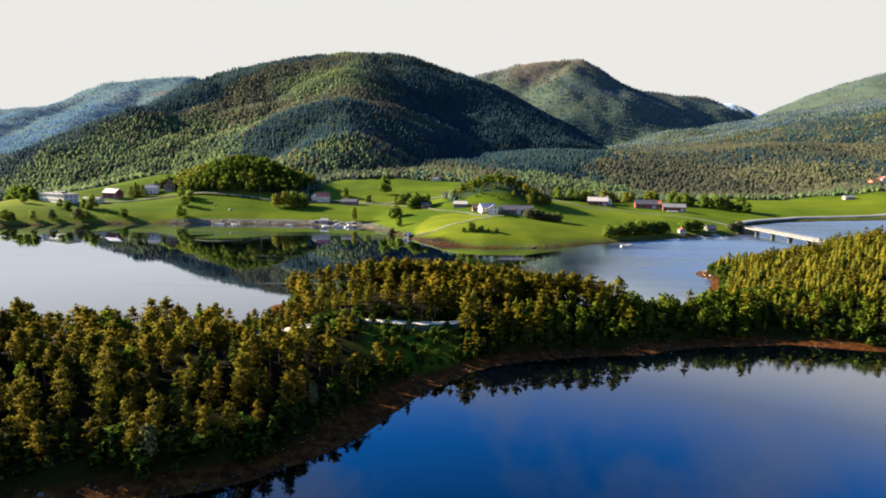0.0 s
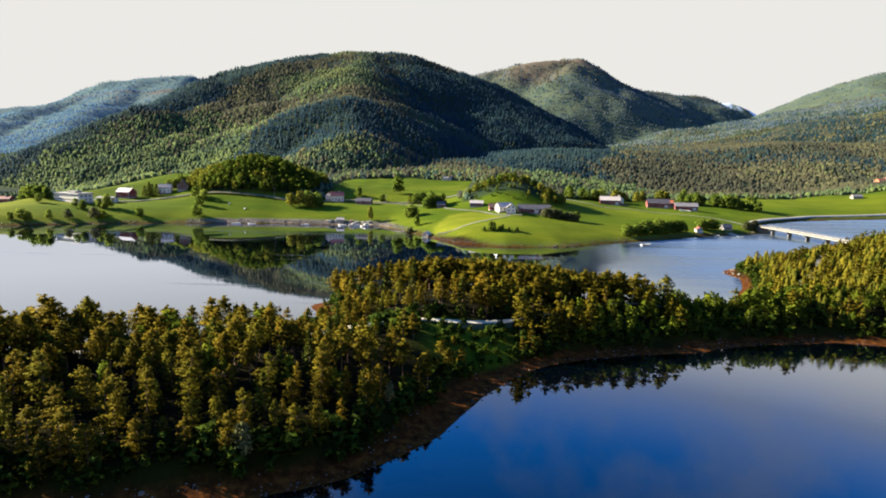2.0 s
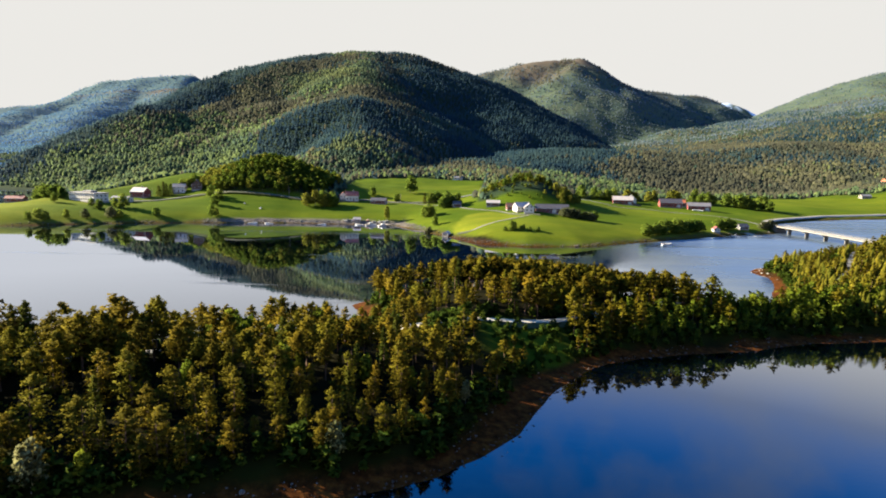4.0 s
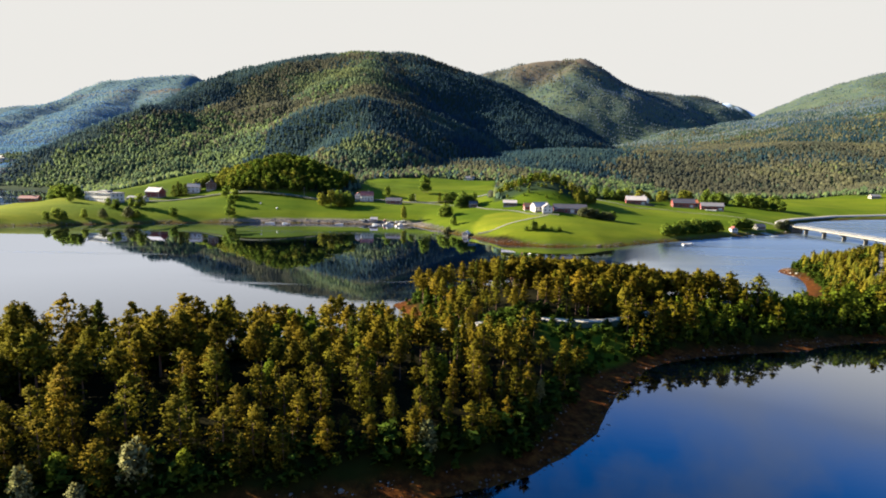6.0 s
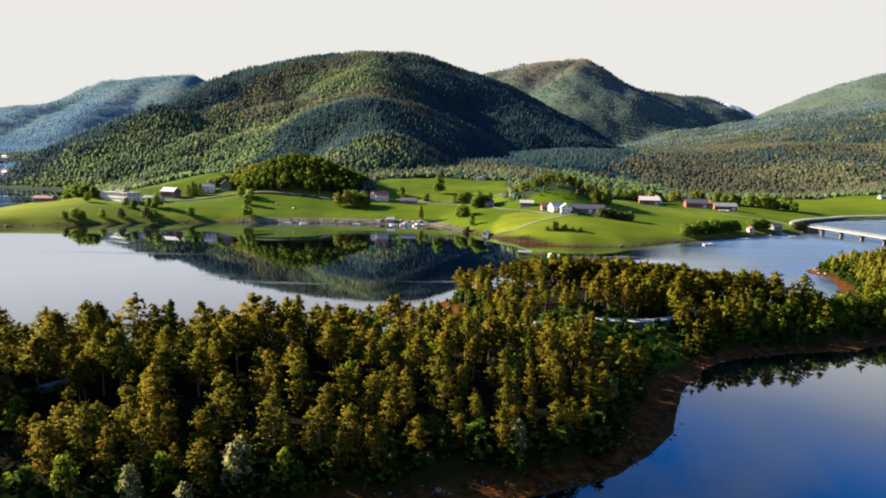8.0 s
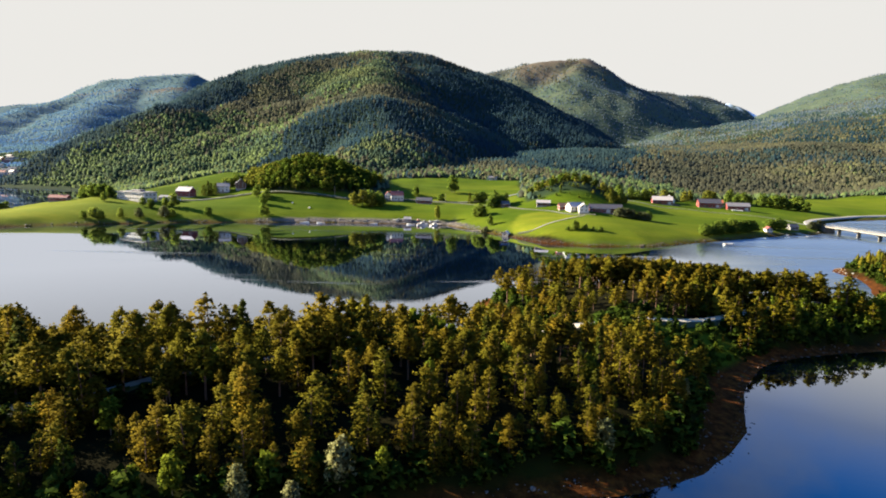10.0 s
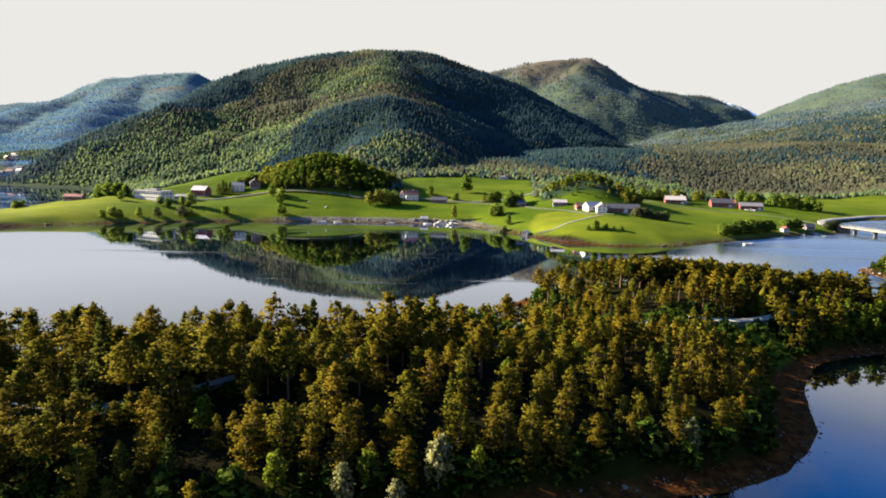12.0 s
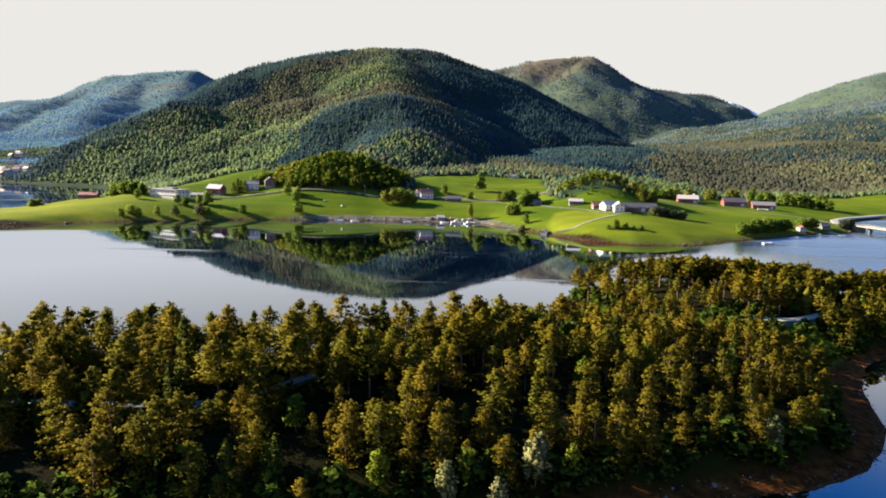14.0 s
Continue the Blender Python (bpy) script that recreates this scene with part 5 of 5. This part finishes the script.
boat(-83, 442.5, 15, 8.5, "white motor boat with small cabin moored at the jetty", M_hull)
boat(-92, 443.0, 170, 6.5, "white open boat moored beside the stone quay", M_hull, False)
boat(-74, 440.5, 40, 7.5, "white cabin boat moored at the jetty", M_hull)
boat(-172, 440, 5, 7, "white open boat lying off the stone shore", M_hull, False)
boat(-160, 440.5, 178, 6, "pale open boat lying off the stone shore", M_hull, False)
boat(-120, 441.5, 8, 6, "white open boat moored at the stone shore", M_hull, False)
boat(112, 364, 12, 7, "small white boat anchored off the meadow", M_hull, False)
boat(182, 423, 30, 5, "small white boat beside the boathouse", M_hull, False)


def jetty(x, y, turn, length, width):
    ob = tagged(thing("jetty", x, y, turn, 0, 0), "weathered grey plank jetty on short posts", "jetty")
    me = bpy.data.meshes.new("plank")
    bm = box(bmesh.new(), -0.14, -width / 2, 0, 0.14, width / 2, 0.06)
    bm.to_mesh(me)
    bm.free()
    me.materials.append(M_wood)
    for k in range(int(length / 0.3)):
        pl = new("plank", me)
        pl.parent, pl.location = ob, (k * 0.3, 0, 1.2)
    for s in (-1, 1):
        part("beam", box(bmesh.new(), 0, s * width * 0.4 - 0.1, 0.95, length, s * width * 0.4 + 0.1, 1.2), M_wood, ob)
        for k in range(int(length / 3) + 1):
            part("post", box(bmesh.new(), k * 3 - 0.12, s * width * 0.42 - 0.12, -3, k * 3 + 0.12, s * width * 0.42 + 0.12, 1.5, 0.03), M_wood, ob)
    return ob


jetty(-86, 449, -78, 9, 2.2)
jetty(-72, 446, -65, 8, 2.0)
jetty(-41, 404, 190, 8, 1.8)
house("boathouse", "pale boat shed on the stone quay", "boathouse", -95, 452, 5, 5, 3.6, 1.8, 1.2, M_wood, M_pale_roof, 1, 2, False)


def fish_crate(x, y, turn, w, d, h, mat, label):
    """A lidded crate on the quay, with battens under it."""
    ob = tagged(thing("fish_crate", x, y, turn), label, "crate", "crates on the quay")
    part("body", box(bmesh.new(), -w / 2, -d / 2, 0.12, w / 2, d / 2, h, 0.04), mat, ob)
    part("lid", box(bmesh.new(), -w / 2 - 0.05, -d / 2 - 0.05, h, w / 2 + 0.05, d / 2 + 0.05, h + 0.1, 0.03), M_hull, ob, "pale lid")
    for s in (-0.35, 0.35):
        part("batten", box(bmesh.new(), s * w - 0.06, -d / 2, -0.1, s * w + 0.06, d / 2, 0.12), M_wood, ob)


qr = np.random.default_rng(12)
for k in range(16):
    t = qr.random()
    fish_crate(-106 + 36 * t, 452.5 - 3.5 * smooth(0.5, 1.0, t) + qr.normal(0, 0.8), qr.uniform(-30, 30), qr.uniform(1.2, 2.6), qr.uniform(1.0, 1.6), qr.uniform(0.7, 1.5),
               (M_hull, M_wood, M_navy, M_redroof, M_concrete)[k % 5], ("white", "grey wooden", "dark blue", "faded red", "grey")[k % 5] + " lidded fish crate standing on the stone quay")


def slipway():
    ob = tagged(thing("slipway", 196, 429, -62, 0, 0), "pale concrete boat slipway running into the water", "slipway")
    part("slab", prism(bmesh.new(), [(-11, -1.5), (9, -1.5), (9, -0.4), (-11, 2.4)], -2.2, 2.2), M_concrete, ob)
    for s in (-1, 1):
        part("kerb", prism(bmesh.new(), [(-11, 2.4), (9, -0.4), (9, -0.15), (-11, 2.65)], s * 2.35 - 0.15, s * 2.35 + 0.15), M_concrete, ob)
    return ob


slipway()


def bale(x, y, turn):
    """A round bale in white film, lying on its side."""
    bm = bmesh.new()
    bmesh.ops.create_cone(bm, cap_ends=True, segments=14, radius1=0.65, radius2=0.65, depth=1.2, matrix=Matrix.Translation((0, 0, 0.6)) @ Matrix.Rotation(radians(90), 4, "Y"))
    bmesh.ops.bevel(bm, geom=[e for e in bm.edges if len(e.link_faces) == 2 and e.calc_face_angle() > 1], offset=0.12, segments=2, affect="EDGES")
    me = bpy.data.meshes.new("hay_bale")
    bm.to_mesh(me)
    bm.free()
    me.materials.append(M_hull)
    ob = tagged(new("hay_bale", me), "round hay bale wrapped in white film on grass", "hay bale", "wrapped hay bales")
    ob.matrix_basis = pose(x, y, float(land_height(x, y)), 0, 0, turn)


for i in range(7):
    bale(203 + i * 1.5, 548.2 - (i % 2) * 0.3, 90 + i * 5)
for i in range(2):
    bale(-189.8 + 15.8 * i, 475 - 9 * i, 40 * i)


# ---- stones along the shores ----
def stones(name, places, label, mat=None):
    r = np.random.default_rng(len(places))
    ico = bmesh.new()
    bmesh.ops.create_icosphere(ico, subdivisions=1, radius=1.0)
    bv = np.array([v.co for v in ico.verts])
    bf = np.array([[v.index for v in f.verts] for f in ico.faces])
    ico.free()
    n = len(places)
    v = bv[None] * r.uniform(0.7, 1.25, (n, len(bv), 1)) * (places[:, 3][:, None, None] * r.uniform(0.6, 1.3, (n, 1, 3)))
    v = v * np.array([1, 1, 0.65]) + places[:, None, :3]
    f = (bf[None] + (np.arange(n) * len(bv))[:, None, None]).reshape(-1, 3)
    return tagged(new(name, mesh_from(name, v.reshape(-1, 3), f, mat or M_stone)), label, "stones", kind="stuff")


def along(poly, i0, i1, step, lo, hi, r):
    out = []
    for (ax, ay), (bx, by) in zip(poly[i0:i1], poly[i0 + 1:i1 + 1]):
        L = math.hypot(bx - ax, by - ay)
        for k in range(max(1, int(L / step))):
            t, o = r.random(), r.uniform(lo, hi)
            out.append((ax + (bx - ax) * t - (by - ay) / L * o, ay + (by - ay) * t + (bx - ax) / L * o))
    return np.array(out)


sr = np.random.default_rng(77)
b1 = scatter(-170, 130, 48, 175, 0.8, 78)
off = signed(NEAR_SHORE, b1[:, 0], b1[:, 1]) - weed_width(b1[:, 0], b1[:, 1])
b1 = b1[(np.abs(off) < 0.9) & (fbm(b1[:, 0], b1[:, 1], 12, 2) > -0.15) & (sr.random(len(b1)) < 0.6)]
stones("shore_stones", np.column_stack([b1, land_height(b1[:, 0], b1[:, 1]), sr.gamma(1.6, 0.055, len(b1)) + 0.06]), "small pale stones along the edge of the wood")
b4 = scatter(-120, 110, 60, 170, 1.05, 79)
edge_ = signed(NEAR_SHORE, b4[:, 0], b4[:, 1])
b4 = b4[(edge_ > -3.0) & (edge_ < 1.5) & (sr.random(len(b4)) < 0.75 * smooth(-3.4, 0.5, edge_))]
stones("weedy_stones", np.column_stack([b4, np.maximum(land_height(b4[:, 0], b4[:, 1]), -0.12), sr.gamma(2.0, 0.06, len(b4)) + 0.08]), "low stones covered in brown weed at the waterline", M_weed)
b5 = scatter(112, 150, 250, 300, 1.6, 80)
b5 = b5[(np.abs(signed(NEAR_SHORE, b5[:, 0], b5[:, 1]) - 2.2) < 2.4) & (sr.random(len(b5)) < 0.6)]
stones("shore_stones", np.column_stack([b5, land_height(b5[:, 0], b5[:, 1]), sr.gamma(2.0, 0.09, len(b5)) + 0.1]), "pale rocks on the low point of the spit", M_concrete)
b3 = along(FAR_SHORE, 12, 31, 0.7, 0.6, 3.6, sr)
stones("shore_stones", np.column_stack([b3, land_height(b3[:, 0], b3[:, 1]), sr.gamma(2.0, 0.12, len(b3)) + 0.1]), "dark weedy stones along the far shore", M_dark_stone)
b2 = along(FAR_SHORE, 16, 20, 0.10, 1.2, 6.5, sr)
stones("shore_stones", np.column_stack([b2, land_height(b2[:, 0], b2[:, 1]), sr.gamma(2.0, 0.12, len(b2)) + 0.1]), "pale stones along the gravel bank of the far shore")


# ---- single trees and hedges on the farmland ----
def row(items, group):
    for kind, x, y, h, w, lab, cat in items:
        tree_thing("alder" if kind == "birch" else kind, int(abs(x * 3 + y)) % 4, x, y, float(land_height(x, y)) - 0.15, h * (1.4 if cat == "bush" else 1.12), lab, cat, group, w * (1.1 if cat == "bush" else 1.25), 0.85, 0.02 if cat == "bush" else 0.05)


BUSH, TREE = "bush", "tree"
row([("birch", -317, 405, 4, 1.4, "round green bush on the shore", BUSH), ("birch", -311.5, 408, 5.5, 1.5, "round green bush on the shore", BUSH), ("birch", -307, 409, 4.5, 1.4, "round green bush on the shore", BUSH), ("birch", -297.5, 416, 5.0, 1.4, "round green bush on the shore", BUSH),
     ("grey", -287, 421, 5.0, 1.2, "pale grey-green willow on the shore", BUSH), ("grey", -272, 428, 6, 1.2, "pale grey-green willow on the shore", BUSH), ("birch", -267.5, 431, 4, 1.4, "round green bush on the shore", BUSH), ("birch", -244, 438, 5, 1.5, "round green bush on the shore", BUSH),
     ("birch", -205, 446, 9.5, 0.75, "tall green tree at the field edge", TREE), ("birch", -203, 449, 5, 1.2, "round green bush on the shore", BUSH),
     ("birch", -212, 470, 8, 1.0, "green tree at the field edge", TREE), ("birch", -214, 484, 8, 1.1, "green tree at the field edge", TREE), ("birch", -224, 492, 9, 1.2, "green tree at the field edge", TREE)], "trees along the far shore")
row([("gold", -134, 482, 12, 1.0, "yellow-green tree beside the white house", TREE), ("gold", -141, 480, 10, 1.0, "yellow-green tree beside the white house", TREE), ("birch", -128, 486, 11, 1.0, "green tree beside the white house", TREE),
     ("birch", -122, 490, 10, 1.1, "green tree beside the white house", TREE), ("gold", -126, 480, 9, 1.1, "yellow-green tree beside the white house", TREE), ("birch", -119, 484, 9, 1.1, "green tree beside the white house", TREE),
     ("gold", -72, 452, 11, 0.55, "slender yellow-green tree at the shore", TREE), ("birch", -60, 545, 15, 0.7, "tall green tree on the upper meadow", TREE), ("birch", -57, 548, 13, 0.7, "tall green tree on the upper meadow", TREE),
     ("spruce", -45, 505, 8, 1.3, "dark conical tree by the road", TREE), ("birch", -92, 525, 6, 1.4, "round bush on the upper meadow", BUSH), ("birch", -70, 512, 5, 1.6, "round bush by the road", BUSH),
     ("birch", -34, 415, 7, 0.9, "small green tree above the shore", TREE), ("grey", -38, 404, 3, 1.4, "grey-green bush above the shore", BUSH)], "trees on the middle meadow")
hr = np.random.default_rng(5)
row([("birch", x, y, h, w, "green tree in the clump beside the meadow", TREE) for x, y, h, w in (
    (-43, 445, 7, 1.2), (-40, 443.5, 8, 1.1), (-37.5, 444, 7.5, 1.1), (-41, 449, 8, 1.2), (-29, 470, 8, 1.2), (-26, 472, 9.5, 1.1), (-23, 473, 9, 1.2),
    (-20, 476, 8, 1.2), (-17, 480, 9, 1.0), (-26, 477, 11, 1.0), (-40, 504, 8, 1.2), (-36, 506, 8.5, 1.2), (-32, 508, 7, 1.2))], "tree clumps beside the meadow")
row([("birch", 18 + hr.normal(0, 4), 366 + hr.normal(0, 1.5), h, 1.0, "small green tree on a rocky patch in the meadow", TREE) for h in (6, 4.5, 3, 3)] +
    [("birch", 11 + 5 * k, 364 + hr.normal(0, 1.2), 2.0, 1.8, "low bush on a rocky patch in the meadow", BUSH) for k in range(5)], "bushes on the rocky patch")
row([("grey", 58 + 4.5 * k, 416 - 0.4 * k, hr.uniform(3.5, 5), 1.3, "pale green garden bush beside the barn", BUSH) for k in range(5)] + [("birch", 79, 418, 6, 1.2, "round green garden tree", TREE)], "garden bushes at the farm")
row([("birch", 108 + 48 * t + hr.normal(0, 2), 388 + 31 * t + hr.normal(0, 1.5), hr.uniform(5, 8.5), 1.4, "dark green alder in the shore hedge", TREE) for t in np.linspace(0, 1, 20)], "shore hedge")
row([("birch", 174 + 3 * k, 432 + k, hr.uniform(5.5, 8), 1.3, "green tree beside the boathouse", TREE) for k in range(5)] +
    [("grey", 215 + 4 * k, 448 + 2 * k, hr.uniform(3, 5), 1.3, "pale willow bush by the bridge", BUSH) for k in range(4)], "trees by the boathouse")
row([("birch", 230 + 62 * t + hr.normal(0, 5), 612 - 22 * t + hr.normal(0, 5), hr.uniform(8, 13), 1.1, "green tree in the belt behind the barns", TREE) for t in np.linspace(0, 1, 20)] +
    [("gold", 150 + 70 * t + hr.normal(0, 4), 596 + 16 * t + hr.normal(0, 4), hr.uniform(8, 12), 1.0, "yellow-green tree behind the red barns", TREE) for t in np.linspace(0, 1, 8)] +
    [("birch", 112 + 26 * t + hr.normal(0, 3), 590 + hr.normal(0, 5), hr.uniform(8, 12), 1.1, "green tree behind the red barn", TREE) for t in np.linspace(0, 1, 8)], "tree belt behind the barns")
row([("birch", -330 + 54 * t + hr.normal(0, 3), 446 + hr.normal(0, 3), hr.uniform(6, 10), 1.1, "dark green tree before the white institution", TREE) for t in np.linspace(0, 1, 12) if not 0.02 < t < 0.66] +
    [("birch", -374 + 42 * t + hr.normal(0, 3), 492 - 26 * t + hr.normal(0, 4), hr.uniform(7, 12), 1.1, "green tree in the belt on the headland", TREE) for t in np.linspace(0, 1, 14)] +
    [("spruce", -273 + 3.0 * k, 505 + hr.normal(0, 2), hr.uniform(8, 11), 1.5, "dark dense garden tree beside the red house", TREE) for k in range(4)] +
    [("birch", -268 + 22 * t + hr.normal(0, 2), 530 + hr.normal(0, 4), hr.uniform(6, 9), 1.3, "green garden tree behind the houses", TREE) for t in np.linspace(0, 1, 9)] +
    [("birch", -412 + 3 * k, 452 + hr.normal(0, 2), hr.uniform(3, 5), 1.5, "dark bush on the tip of the headland", BUSH) for k in range(3)], "trees on the headland")

# the leafy knoll and the small knoll behind the farm
kp = scatter(-262, -112, 488, 600, 4.6, 41)
kk = np.hypot((kp[:, 0] + 187) / 60, (kp[:, 1] - 540) / 42) < 1 + 0.15 * fbm(kp[:, 0], kp[:, 1], 20, 2)
kp = kp[kk]
kz = land_height(kp[:, 0], kp[:, 1]) - 0.3
gold = (kp[:, 0] < -224 + hr.normal(0, 8, len(kp))) | (hr.random(len(kp)) < 0.12)
kh = np.column_stack([kp, kz, hr.uniform(7, 10.5, len(kp)), hr.uniform(0.9, 1.3, len(kp))])
wood("knoll_wood", "knoll", kh[~gold], "dense green broadleaf wood on the knoll", 0.42)
wood("knoll_wood", "gold", kh[gold], "yellow-green young trees on the knoll's flank", 0.42)
kp = scatter(0, 90, 455, 540, 4.8, 43)
kk = (np.hypot((kp[:, 0] - 44) / 42, (kp[:, 1] - 492) / 34) < 1) & (((kp[:, 1] > 488) & (hr.random(len(kp)) < 0.92)) | (kp[:, 0] > 62) | (hr.random(len(kp)) < 0.3))
kp = kp[kk]
gold = (kp[:, 0] > 66 + hr.normal(0, 5, len(kp))) | (hr.random(len(kp)) < 0.2)
kh = np.column_stack([kp, land_height(kp[:, 0], kp[:, 1]) - 0.3, hr.uniform(4, 8.5, len(kp)) * np.where((kp[:, 1] < 484) & (kp[:, 0] < 62), 0.5, 1.0), hr.uniform(0.9, 1.3, len(kp))])
wood("farm_wood", "knoll", kh[~gold], "green trees on the small hill behind the farm", 0.45)
wood("farm_wood", "gold", kh[gold], "yellow-green young trees on the small hill", 0.45)


# ---- poles and bare saplings ----
def utility_pole(x, y, h):
    ob = tagged(thing("utility_pole", x, y, 20, 0.4), "weathered grey wooden utility pole with a crossarm", "utility pole", "utility poles")
    bm = bmesh.new()
    bmesh.ops.create_cone(bm, cap_ends=True, segments=8, radius1=0.17, radius2=0.11, depth=h, matrix=Matrix.Translation((0, 0, h / 2)))
    part("pole", bm, M_wood, ob)
    arm = part("crossarm", box(bmesh.new(), -0.9, -0.06, h - 0.7, 0.9, 0.06, h - 0.56, 0.01), M_wood, ob)
    for k in (-0.8, 0.0, 0.8):
        bm = bmesh.new()
        bmesh.ops.create_cone(bm, cap_ends=True, segments=8, radius1=0.06, radius2=0.04, depth=0.16, matrix=Matrix.Translation((k, 0, h - 0.48)))
        part("insulator", bm, M_hull, arm)


utility_pole(-100.5, 109, 9)
utility_pole(-277, 500, 8)
utility_pole(-160, 499, 8)
utility_pole(-66, 507, 8)

for k, (x, y, h) in enumerate(((-65.5, 80.5, 4.5), (-61.5, 81.6, 5.0), (-63.0, 80.4, 4.0), (-26, 94, 4.0))):
    tv, tf = trunk_mesh(np.random.default_rng(300 + k), h, 0.07, 5, 0.98, 14)
    ob = tagged(thing("bare_sapling", x, y, k * 50.0, 0.1), "thin bare brown sapling with leafless twigs at the shore", "tree", "bare saplings")
    new("trunk", mesh_from("trunk", tv, tf, M_bark)).parent = ob
